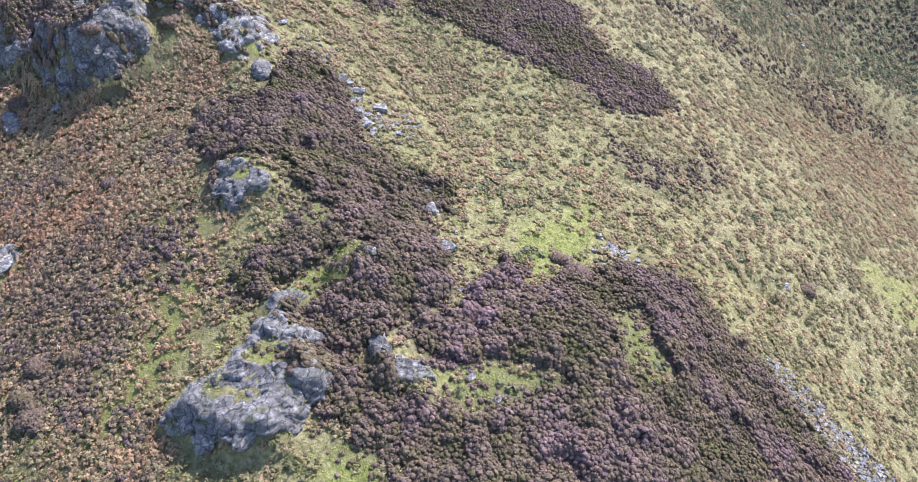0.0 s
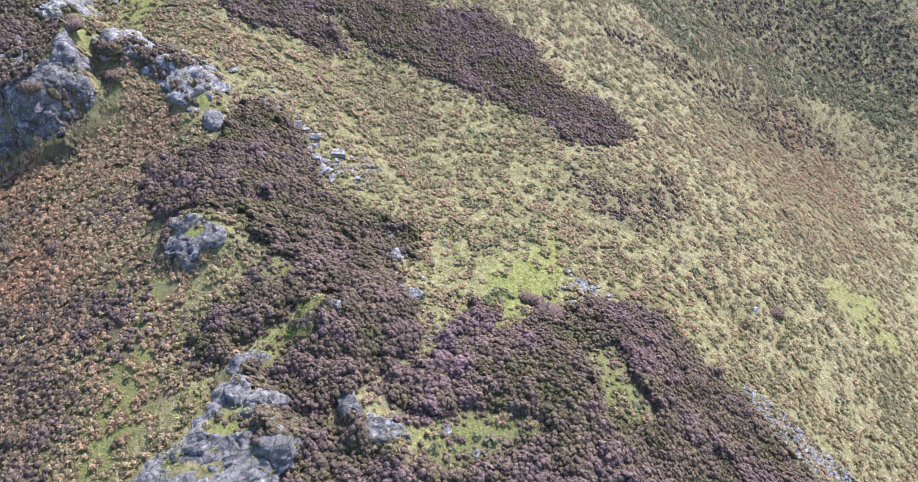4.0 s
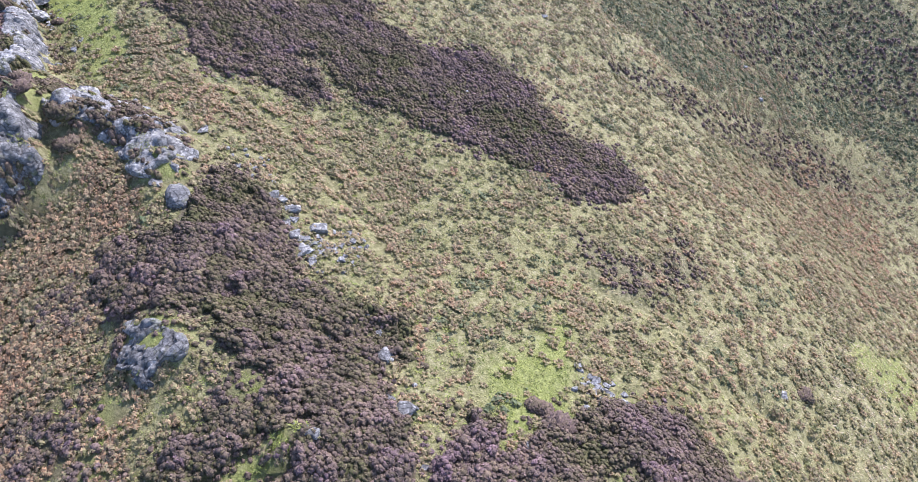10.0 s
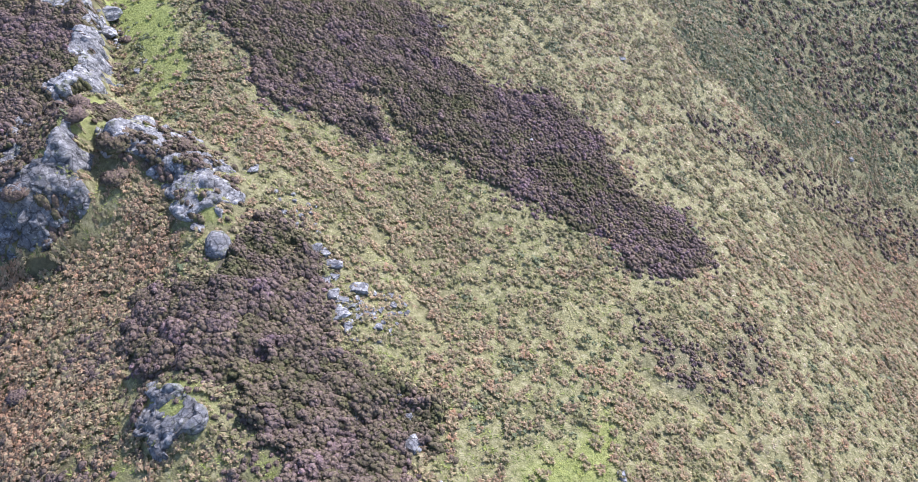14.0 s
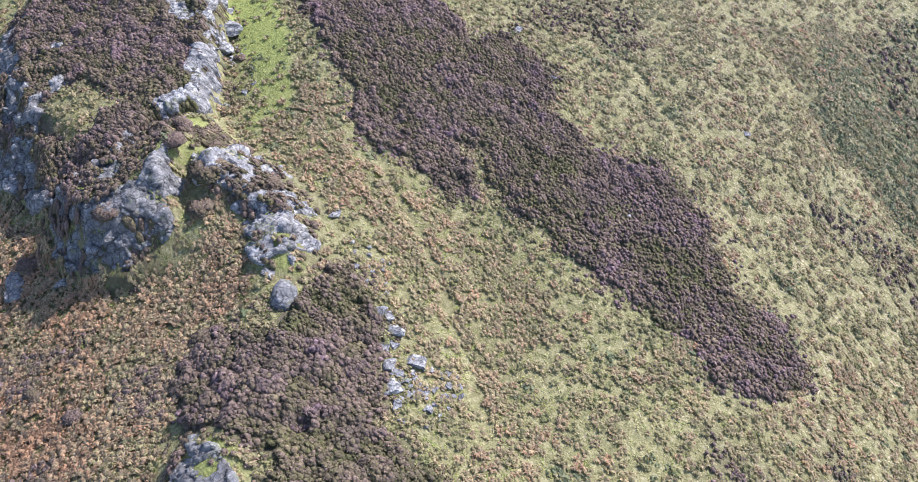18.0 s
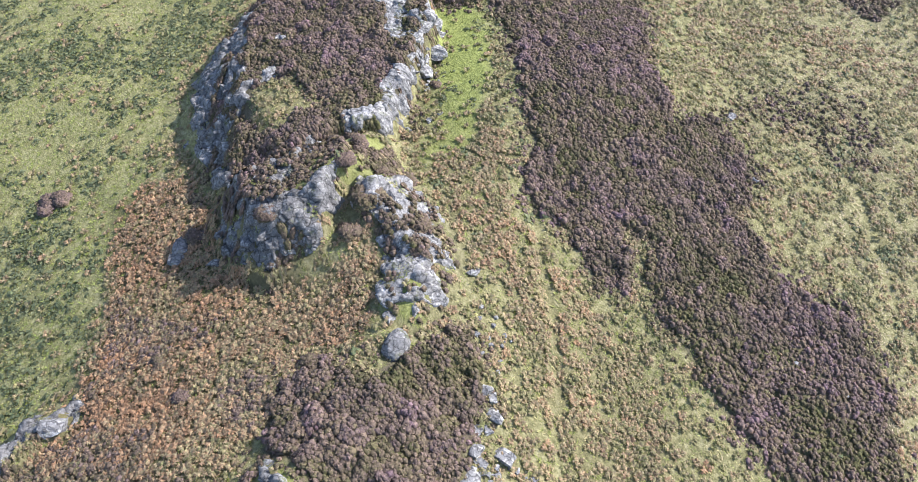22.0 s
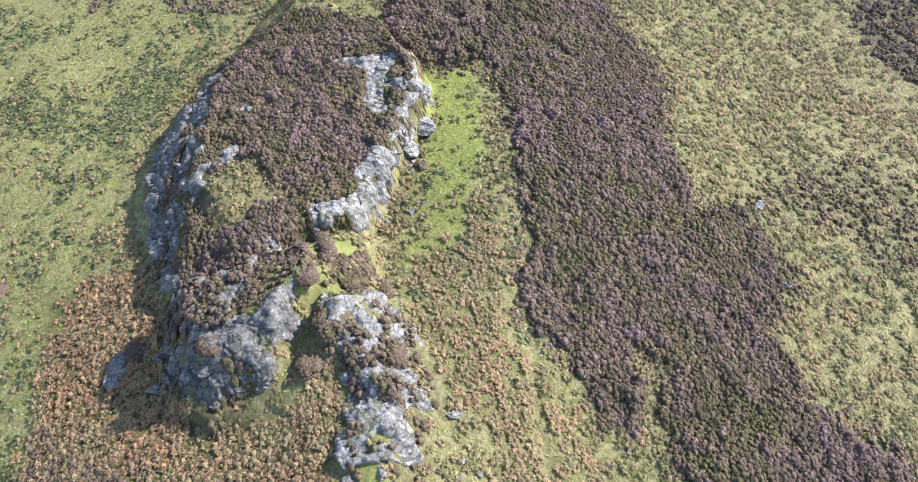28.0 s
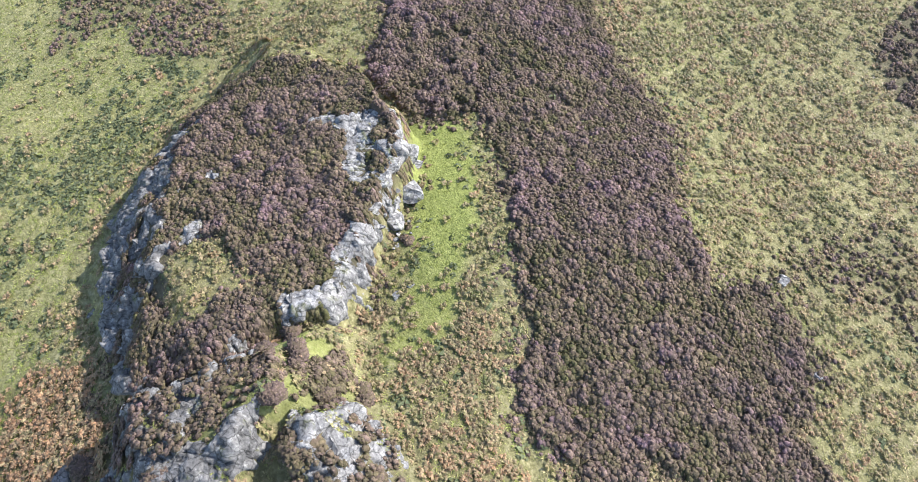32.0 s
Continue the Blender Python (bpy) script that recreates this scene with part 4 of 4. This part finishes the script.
BOULDERS = [
    (-14.1, 39.5, 1.15, "rounded grey boulder in a grassy gap"),
    (-6.0, 38.7, 0.85, "pale angular boulder at the heather's edge"), (-7.2, 37.9, 0.6, "grey boulder half under heather"),
    (-9.1, 40.7, 0.8, "long grey boulder beside heather"), (-8.3, 41.1, 0.55, "split grey boulder in yellow grass"),
    (-6.7, 36.6, 0.85, "large grey boulder with a lichen face"), (-7.5, 39.3, 0.5, "small pale boulder in grass"),
    (-4.0, 38.8, 0.35, "small pale stone in tan grass"), (-3.2, 38.3, 0.35, "small pale stone in tan grass"),
    (-11.7, 39.6, 0.28, "white stone on dark heather"), (-14.8, 35.8, 0.25, "pale stone at the bracken's edge"),
    (-5.7, 31.9, 0.45, "grey stone among heather"), (-3.1, 31.6, 0.5, "grey stone among heather"),
    (-1.7, 28.9, 0.6, "grey boulder at the ridge's edge"), (-3.4, 27.9, 0.4, "grey stone among heather"),
    (-2.4, 28.6, 0.45, "grey stone at the ridge's edge"), (-0.9, 25.2, 0.9, "dark grey boulder on the ridge's lip"),
    (-1.6, 26.0, 0.5, "pale stone on the ridge's lip"), (0.0, 22.0, 0.3, "small buff stone beside heather"),
    (5.5, 23.1, 0.5, "white boulder beside a heather bush"), (24.6, 28.6, 0.5, "white boulder on the grassy slope"),
    (1.3, 11.8, 0.38, "white stone standing in heather"), (1.9, 14.9, 0.3, "pale stone at a grassy hollow"),
    (0.6, 16.2, 0.35, "pale stone in green grass"), (-3.7, 14.9, 0.4, "white stone on the low rock"),
    (-28.5, 32.1, 0.4, "pale flat stone in rusty bracken"), (-33.2, 38.2, 1.1, "dark grey boulder below the buttress"),
    (-29.4, 38.4, 0.7, "grey boulder at the buttress's foot"), (-21.7, 43.6, 0.6, "grey boulder in rusty bracken"),
    (-16.7, 41.8, 0.7, "grey boulder at the rib's foot"), (-15.5, 40.7, 0.6, "pale boulder at the rib's foot"),
    (-14.0, 47.3, 0.5, "pale angular stone in yellow grass"), (-11.3, 43.7, 0.35, "small grey stone above heather"),
    (-6.6, 73.8, 0.7, "pale boulder beside the heather bank"), (-2.5, 69.0, 0.4, "small pale stone beside heather"),
    (-25.2, 57.0, 0.45, "pale stone in green grass"), (-25.0, 58.0, 0.35, "pale stone in green grass"),
    (44.1, 72.8, 0.5, "white stone on the far slope"), (43.3, 77.0, 0.45, "white stone on the far slope"),
    (15.4, 71.3, 0.4, "pale stone in tan grass"), (-28.4, 24.9, 1.0, "grey boulder in the western bracken"),
    (-32.6, 37.2, 0.8, "dark boulder under the cliff"), (10.3, 27.7, 0.4, "pale stone at the heather's corner"),
    (10.9, 26.8, 0.45, "grey stone at the heather's corner"), (11.8, 26.0, 0.45, "pale stone at the heather's corner"),
    (9.6, 28.5, 0.3, "small pale stone in grass"), (8.5, 56.0, 0.35, "grey stone on the heather bank"),
    (-7.8, 40.2, 0.7, "long pale boulder on the ridge's lip"), (-7.9, 38.9, 0.6, "grey boulder sunk in heather"), (-6.6, 37.6, 0.55, "pale boulder on the ridge's lip"),
    (-5.6, 37.6, 0.4, "pale stone below the ridge's lip"), (-5.2, 36.9, 0.35, "pale stone below the ridge's lip"), (-6.1, 35.6, 0.5, "grey boulder on the ridge's lip"),
    (9.2, 57.6, 0.3, "grey stone on the heather bank"), (7.7, 57.2, 0.3, "grey stone on the heather bank"), (9.0, 55.0, 0.25, "grey stone on the heather bank"),
]
for k, (x, y, size, label) in enumerate(BOULDERS):
    boulder(x, y, size if "rounded" in label else 1.3 * size, label, 500 + k, "stones about the hillside", 0.72 if "rounded" in label else 0.5)

# split slabs fallen from the crag's rim
SLABS = [(-31.6, 66.2, 0.8), (-31.0, 64.9, 0.7), (-29.9, 63.8, 1.0), (-30.6, 62.9, 0.6), (-29.2, 61.4, 0.85), (-29.4, 60.2, 0.5), (-28.8, 59.6, 0.4), (-28.6, 58.6, 0.35), (-31.2, 66.2, 0.5), (-29.6, 62.2, 0.45), (-30.7, 62.1, 0.6), (-27.8, 57.8, 0.35)]
for k, (x, y, size) in enumerate(SLABS):
    boulder(x, y, size * 1.6, "flat grey slab fallen below the crag's rim", 700 + k, "fallen slabs below the crag", 0.42, "slab")

# ---- plants, near ground first ----
LONE_BUSHES = [(-27.3, 50.6, 0.75), (-27.4, 49.2, 0.6), (-28.1, 47.4, 0.6), (-23.4, 49.2, 0.6), (-22.2, 50.6, 0.7), (-22.3, 49.1, 0.45), (-21.8, 46.1, 1.0), (-24.6, 47.2, 0.8), (-25.6, 49.6, 0.7), (-26.6, 48.6, 0.5), (-21.4, 43.8, 0.7), (-18.6, 47.2, 0.9), (-17.3, 45.5, 0.8), (-27.3, 60.7, 0.45), (-28.5, 43.5, 0.8), (-26.0, 41.3, 0.8), (-48.1, 35.6, 0.9), (-47.6, 36.9, 0.8), (-32.8, 39.4, 0.7), (-23.0, 30.6, 0.6), (-26.2, 31.0, 0.6), (-17.4, 36.1, 0.7), (-23.3, 17.9, 0.7), (-21.4, 18.3, 0.7), (-23.2, 15.6, 0.8), (-22.3, 14.8, 0.8), (26.7, 29.1, 0.6), (7.0, 24.6, 1.0), (6.6, 25.4, 0.7)]
BIG_T = [heather_template(150 + k, 60, 9, 6) for k in range(4)]
STEM, _ = material("stem", 0.9, 0.1)[0], 0
STEM.node_tree.nodes["Principled BSDF"].inputs["Base Color"].default_value = (0.07, 0.05, 0.035, 1)
for k, (x, y, size) in enumerate(LONE_BUSHES):
    bush = thing("heather_bush", "lone rounded heather bush, dusky purple-brown", "shrub", "lone heather bushes", (x, y, float(height(x, y)) - 0.05))
    tv, tt, sh = BIG_T[k % 4]
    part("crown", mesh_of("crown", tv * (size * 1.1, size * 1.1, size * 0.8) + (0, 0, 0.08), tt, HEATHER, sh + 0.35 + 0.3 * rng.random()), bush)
    sv, st = ICO[2]
    part("stem", mesh_of("stem", sv * (0.07, 0.07, 0.3) + (0, 0, 0.05), st, STEM), bush)

def canopy(x, y, size, tall):
    """Height of the heather over the ground: rounded bushes that touch, each with smaller heads; and each bush's number."""
    wx, wy = x + 0.3 * noise2(x, y, 1.1, 65), y + 0.3 * noise2(x, y, 1.1, 66)
    d, num = cells2(wx, wy, size, 67)
    e, num2 = cells2(wx, wy, size * 0.36, 68)
    h = (0.5 + 0.6 * num) * np.clip(1 - 1.25 * d * d, -0.25, 1) + 0.34 * (1 - 1.3 * e * e)
    return tall * np.clip(h + 0.2 * noise2(x, y, 3.0, 69), 0.05, None), 0.75 * num + 0.25 * num2


def heath_edge(outline, earlier, x, y):
    w = 1.1 * noise2(x, y, 3.0, 41) + 0.6 * noise2(x, y, 1.1, 42)
    edge = inside(outline, x, y) + 0.6 * w + 0.65 * noise2(x, y, 0.7, 43)
    edge = np.minimum(edge, 1.0 * (noise2(x, y, 1.7, 70) + 0.9))
    for g in GREENS + [TOWER_GRASS]:
        edge = np.minimum(edge, -inside(g, x, y) - 0.1 + 0.7 * w)
    edge = np.minimum(edge, -inside(GRASS_TOP, x, y) + 0.2 + 1.7 * w)
    bare = rock_cover(x, y)
    edge = np.minimum(edge, np.maximum(0.25 - bare, 0.9 * (noise2(x, y, 1.5, 64) - np.where(np.maximum(inside(LEDGE, x, y), inside(BULGE, x, y)) > -0.5, 0.8, np.where(inside(CLIFF, x, y) > 0.8, 0.4, 0.12)))))
    edge = np.minimum(edge, -inside(SCREE, x, y) - 0.1)
    for g in earlier:
        edge = np.minimum(edge, 0.15 - inside(g, x, y))
    return edge


sheets = []
for outline, size, tall, density, clump, label, purple in (
    (HEATHER_SOUTH, 1.15, 0.46, 22, (0.12, 0.25), "dense dusky purple heather on the southern slope", 0.51),
    (HEATHER_RIDGE, 1.2, 0.48, 23, (0.12, 0.25), "dense brown-purple heather along the ridge", 0.46),
    (HEATHER_BANK, 0.9, 0.34, 19, (0.13, 0.26), "close brown heather carpeting the bank", 0.52),
    (BANK_FOOT, 0.8, 0.28, 14, (0.13, 0.26), "heather thinning out down the bank", 0.50),
    (HEATHER_HEAD, 1.4, 0.55, 17, (0.14, 0.3), "bushy purple heather at the bank's head", 0.64),
    (HEATHER_GAP, 1.1, 0.42, 22, (0.12, 0.25), "heather bushes filling the gap between low rocks", 0.44),
    (CRAG, 1.0, 0.38, 22, (0.12, 0.25), "brown heather capping the crag", 0.48),
):
    xs, ys = zip(*outline)
    px, py = np.meshgrid(np.arange(min(xs) - 0.8, max(xs) + 0.8, 0.22), np.arange(min(ys) - 0.8, max(ys) + 0.8, 0.22))
    shape = px.shape
    px, py = px.ravel(), py.ravel()
    edge = np.full(len(px), -9.0)
    near = inside(outline, px, py) > -1.2
    edge[near] = heath_edge(outline, sheets, px[near], py[near])
    idx = np.arange(len(px)).reshape(shape)
    q = np.stack([idx[:-1, :-1], idx[:-1, 1:], idx[1:, 1:], idx[1:, :-1]], -1).reshape(-1, 4)
    q = q[(edge[q] > 0).any(1) & (edge[q] > -8).all(1)]
    used, inv = np.unique(q, return_inverse=True)
    q = inv.reshape(-1, 4)
    px, py, edge = px[used] + rng.normal(0, 0.03, len(used)), py[used] + rng.normal(0, 0.03, len(used)), edge[used]
    up, num = canopy(px, py, size, tall)
    pz = height(px, py) + up * smooth(edge / 0.45 + 0.1) + rng.normal(0, 0.025, len(px)) - 0.04 - 0.12 * (edge < 0) + 0.36 * smooth(rock_cover(px, py) / 0.4)

    def tone_at(x, y, num):
        return purple - 0.06 + 0.22 * noise2(x, y, 4.5, 62) + 0.12 * noise2(x, y, 1.6, 63) + 0.6 * (num - 0.5) + 0.1 * smooth((num - 0.88) / 0.06)

    v1, t1 = np.stack([px, py, pz], 1), np.concatenate([q[:, [0, 1, 2]], q[:, [0, 2, 3]]])
    # sheet toned down, painting the shade seen in gaps between heads
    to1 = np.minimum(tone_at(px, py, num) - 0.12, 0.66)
    x, y = sown([(min(xs) - 1.4, min(ys) - 1.4), (max(xs) + 1.4, min(ys) - 1.4), (max(xs) + 1.4, max(ys) + 1.4), (min(xs) - 1.4, max(ys) + 1.4)], density, 900 + len(sheets))
    edge = heath_edge(outline, sheets, x, y)
    ok = ((edge > -0.05) | ((edge > -1.3) & (rng.random(len(x)) < 0.2) & (rock_cover(x, y) < 0.1))) & (inside(VIEW, x, y) > 0)
    x, y, edge = x[ok], y[ok], edge[ok]
    up, num = canopy(x, y, size, tall)
    grow = smooth(edge / 0.45 + 0.1)
    ex = (canopy(x + 0.12, y, size, tall)[0] - up) / 0.12 * grow
    ey = (canopy(x, y + 0.12, size, tall)[0] - up) / 0.12 * grow
    lean = normal_at(x, y, 0.6)
    lean = np.stack([lean[:, 0] / lean[:, 2] - 0.5 * ex, lean[:, 1] / lean[:, 2] - 0.5 * ey, np.ones(len(x))], 1)
    dia = rng.uniform(*clump, len(x)) * (1 + 0.2 * noise2(x, y, 2.4, 61))
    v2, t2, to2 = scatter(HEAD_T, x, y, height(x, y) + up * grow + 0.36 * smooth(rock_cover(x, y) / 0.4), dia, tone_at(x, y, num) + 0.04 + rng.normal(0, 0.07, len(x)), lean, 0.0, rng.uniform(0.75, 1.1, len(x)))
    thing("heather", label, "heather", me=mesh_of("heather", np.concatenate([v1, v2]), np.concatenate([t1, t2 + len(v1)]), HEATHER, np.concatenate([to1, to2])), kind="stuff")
    sheets.append(outline)

heather_count = 0
for outline, density, size, label, purple in (
    (TOWER, 6.0, (0.25, 0.5), "heather clumps on the buttress", 0.55),
    (RIB, 5.0, (0.25, 0.5), "heather clumps on the rock rib", 0.55),
    (TOWER_GRASS, 6.0, (0.25, 0.55), "rounded heather bushes on the buttress's grassy top", 0.5),
    (SPARSE_EAST, 4.0, (0.22, 0.42), "scattered heather clumps on the eastern slope", 0.62),
    (FAR_EAST, 1.7, (0.34, 0.62), "grey-purple heather slope beyond the gully", 0.62),
    (EAST_STRIP, 3.2, (0.28, 0.48), "strip of heather on the eastern slope", 0.6),
    (NORTH_EAST, 3.6, (0.28, 0.5), "heather patch on the northern slope", 0.6),
    (NORTH_WEST, 2.8, (0.28, 0.5), "heather patch on the western pasture", 0.55),
    (WEST_TUFTS, 4.0, (0.25, 0.5), "purple heather clumps in rusty bracken", 0.62),
    (SPARSE_NORTH, 3.0, (0.25, 0.45), "thin heather clumps on the northern slope", 0.58),
    (BRACKEN_SOUTH, 4.0, (0.25, 0.5), "heather clumps scattered through southern bracken", 0.58),
    (BRACKEN_WEST, 3.0, (0.22, 0.42), "few heather clumps among rusty bracken", 0.6),
):
    x, y = sown(outline, 4.0 * density, 950 + heather_count)
    share = covers(x, y)[0]
    share = share * smooth((0.62 - cells2(x, y, 0.95, 88)[0]) / 0.3) * 1.25
    if outline is BRACKEN_SOUTH or outline is BRACKEN_WEST:
        share = share + 0.75 * smooth((noise2(x, y, 3.2, 95) + 0.5 * noise2(x, y, 1.2, 96) - (0.12 if outline is BRACKEN_SOUTH else 0.5)) / 0.3)
    if outline is TOWER_GRASS:
        share = 0.9 * smooth((noise2(x, y, 1.6, 98) + 0.1) / 0.3)
    bare = rock_cover(x, y)
    ok = (rng.random(len(x)) < share) & ((bare < 0.15) | ((rng.random(len(x)) < 0.75) & (noise2(x, y, 1.7, 64) > -0.12))) & (inside(VIEW, x, y) > 0)
    for g in sheets:
        ok &= (inside(g, x, y) < 0.2) | (outline is TOWER_GRASS)
    x, y, bare = x[ok], y[ok], bare[ok]
    n = len(x)
    tone = purple - 0.04 + 0.13 * noise2(x, y, 4.5, 62) + 0.14 * noise2(x, y, 1.3, 63) + rng.normal(0, 0.08, n)
    dome = 0.5 * np.mean(size) * np.clip(1.4 - 2.6 * cells2(x, y, 0.95, 88)[0] ** 2, 0.2, 1.4)
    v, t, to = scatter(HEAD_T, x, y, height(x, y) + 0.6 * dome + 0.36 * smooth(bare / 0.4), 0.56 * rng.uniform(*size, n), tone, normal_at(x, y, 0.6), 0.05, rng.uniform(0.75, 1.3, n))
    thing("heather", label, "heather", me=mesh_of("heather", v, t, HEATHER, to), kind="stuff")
    heather_count += 1

x, y = (np.concatenate(q) for q in zip(sown(VIEW, 4.0, 31), sown(BRACKEN_WEST, 4.5, 32), sown(BRACKEN_SOUTH, 3.4, 33), sown(VALLEY, 3.4, 34)))
heath, lush, rust = covers(x, y)
patchy = 0.62 + 0.5 * fbm(x, y, 5.0, 71) + 0.4 * noise2(x, y, 1.3, 74)
far = smooth((np.hypot((x + 8) / 1.1, y - 52) - 52) / 10)
keep = np.clip(patchy * (1 - 0.45 * rust) + 0.08 + 0.42 * rust, 0, 1) * (1 - 0.5 * far) * (1 - 0.92 * heath) * (1 - 0.85 * np.clip(lush * 1.4, 0, 1)) * (1 - 0.8 * smooth(inside(GRASS_WEST, x, y) / 2 + 0.5))
for line in FURROWS:
    keep = keep * smooth(beside(line, x, y) / 0.3 - 0.2)
ok = (rng.random(len(x)) < keep) & (rock_cover(x, y) < 0.05)
x, y, rust = x[ok], y[ok], rust[ok]
n = len(x)
east = smooth((x + 0.45 * (y - 55) + 6) / 26)
tone = 0.40 + 0.02 * east + 0.2 * fbm(x, y, 7.0, 72) + 0.42 * rust * (0.75 + 0.4 * noise2(x, y, 3.0, 73)) + 0.12 * noise2(x, y, 1.1, 75) + rng.normal(0, 0.13, n)
for west, label in ((True, "rust-brown dying bracken on the western slope"), (False, "tan and olive bracken over the open slope")):
    s = (rust > 0.4) == west
    v, t, to = scatter(BRACKEN_T, x[s], y[s], height(x[s], y[s]), rng.uniform(0.28, 0.6, s.sum()), tone[s], normal_at(x[s], y[s], 0.5), 0.05)
    thing("bracken", label, "bracken", me=mesh_of("bracken", v, t, BRACKEN, to), kind="stuff")

x, y = (np.concatenate(q) for q in zip(sown(VIEW, 5.2, 41), sown(TOWER, 22, 42), sown(RIB, 22, 43), sown(CRAG, 6, 44), sown(GRASS_TOP, 16, 45), sown(GRASS_STRIP, 7, 46), sown(GRASS_WEST, 3, 40), sown(LOW_CRAG, 16, 47), sown(MOSS_ROCK, 16, 48), *[sown(g, 14, 49 + k) for k, g in enumerate(GREENS)]))
heath, lush, rust = covers(x, y)
bare = rock_cover(x, y)
far = smooth((np.hypot((x + 8) / 1.1, y - 52) - 52) / 10)
ok = (rng.random(len(x)) < (1 - np.where(np.maximum(inside(TOWER, x, y), inside(RIB, x, y)) > -0.3, 0.2, 0.7) * heath) * (1 - 0.4 * rust) * (1 - 0.35 * far)) & ((bare < 0.2) | (noise2(x, y, 1.3, 97) > 0.45))
x, y, lush, rust, bare = x[ok], y[ok], lush[ok], rust[ok], bare[ok]
east = smooth((x + 0.45 * (y - 55) + 6) / 26)
pasture = smooth(inside(GRASS_WEST, x, y) / 2 + 0.5)
# paler eastward: tan grass, with the slope's bright glare put into its tone
tone = 0.2 + 0.64 * east - 0.06 * pasture + 0.2 * fbm(x, y, 6.0, 81) + 0.22 * noise2(x, y, 1.4, 82) - 0.36 * lush + 0.13 * rng.normal(size=len(x)) - 0.25 * rust
v, t, to = scatter(GRASS_T, x, y, height(x, y) + 0.34 * smooth(bare / 0.4), rng.uniform(0.22, 0.42, len(x)) * (1 - 0.35 * lush) * np.where(np.maximum(inside(CRAG, x, y), np.maximum(np.maximum(inside(TOWER, x, y), inside(RIB, x, y)), np.maximum(inside(LOW_CRAG, x, y), inside(MOSS_ROCK, x, y)))) > -0.6, 0.5, 1.0), tone, normal_at(x, y, 0.5), 0.02)
thing("grass", "rough tussock grass, straw and green", "grass", me=mesh_of("grass", v, t, GRASS, to), kind="stuff")

x, y = sown(VIEW, 6.0, 61)
heath, lush, rust = covers(x, y)
share = 0.85 * smooth((fbm(x, y, 9.0, 91) + 0.5 * noise2(x, y, 1.5, 92) + 0.3) / 0.9)
share = share * (0.2 + 0.8 * smooth((inside(GRASS_WEST, x, y)) / 3 + 0.5)) * smooth((-14 - x) / 8 + 0.5)
share = np.maximum(share, 0.85 * smooth((inside(DARK_GULLY, x, y) + 1.5 * noise2(x, y, 3.0, 99)) / 2.0 + 0.5))
# bilberry thickened beyond the gully, its dark colour also standing in for cloud shade
share = np.maximum(share, 0.55 * smooth((inside(FAR_EAST, x, y) + 2.0) / 4.0))
share = np.maximum(share, 0.3 * smooth((x + 4) / 6) * smooth((noise2(x, y, 2.2, 93) - 0.35) / 0.3))
ok = (rng.random(len(x)) < share * (1 - 0.7 * heath) * (1 - rust)) & (rock_cover(x, y) < 0.0)
x, y = x[ok], y[ok]
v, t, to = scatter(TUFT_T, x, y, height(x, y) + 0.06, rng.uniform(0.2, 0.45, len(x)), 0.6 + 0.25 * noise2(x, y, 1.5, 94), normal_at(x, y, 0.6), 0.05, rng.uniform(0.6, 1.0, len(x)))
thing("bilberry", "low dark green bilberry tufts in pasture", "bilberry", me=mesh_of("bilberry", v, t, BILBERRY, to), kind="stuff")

# ---- scree running down beside the southern heather ----
x, y = sown(SCREE, 16.0, 51)
stones = []
for k in range(8):
    sv, st = angular(800 + k, (1, 0.75, 0.45), 2, 12, (0.35, 0.7))
    stones.append((sv, st, np.zeros(len(sv))))
v, t, to = scatter(stones, x, y, height(x, y) + 0.08, rng.uniform(0.1, 0.3, len(x)), np.zeros(len(x)))
thing("scree", "strip of loose pale grey scree", "scree", me=mesh_of("scree", v, t, SUNLIT_PALE_ROCK, flat=True), kind="stuff")
for k in range(12):
    q = (k + 0.5) / 12
    boulder(20.2 + 7.2 * q + 0.5 * math.sin(5 * k), 20.4 - 6.6 * q + 0.5 * math.cos(3 * k), 0.3 + 0.12 * math.sin(k * 2.3), "pale stone in the scree strip", 860 + k, "larger stones of the scree")
for cx, cy, count, label in ((-5.2, 37.2, 80, "pale rubble below the ridge's boulders"), (10.2, 27.2, 22, "pale rubble at the heather's corner"), (-29.0, 60.6, 40, "grey rubble below the crag's rim"), (-2.2, 28.8, 18, "pale rubble on the ridge's edge"), (8.6, 56.3, 26, "grey rubble showing through the heather bank"), (-10.8, 43.6, 22, "small rubble above the ridge's heather")):
    x, y = cx + rng.normal(0, 1.0, count), cy + rng.normal(0, 1.1, count)
    v, t, to = scatter(stones, x, y, height(x, y) + 0.06, rng.uniform(0.12, 0.4, count), np.zeros(count))
    thing("rubble", label, "rubble", me=mesh_of("rubble", v, t, SUNLIT_PALE_ROCK, flat=True), kind="stuff")
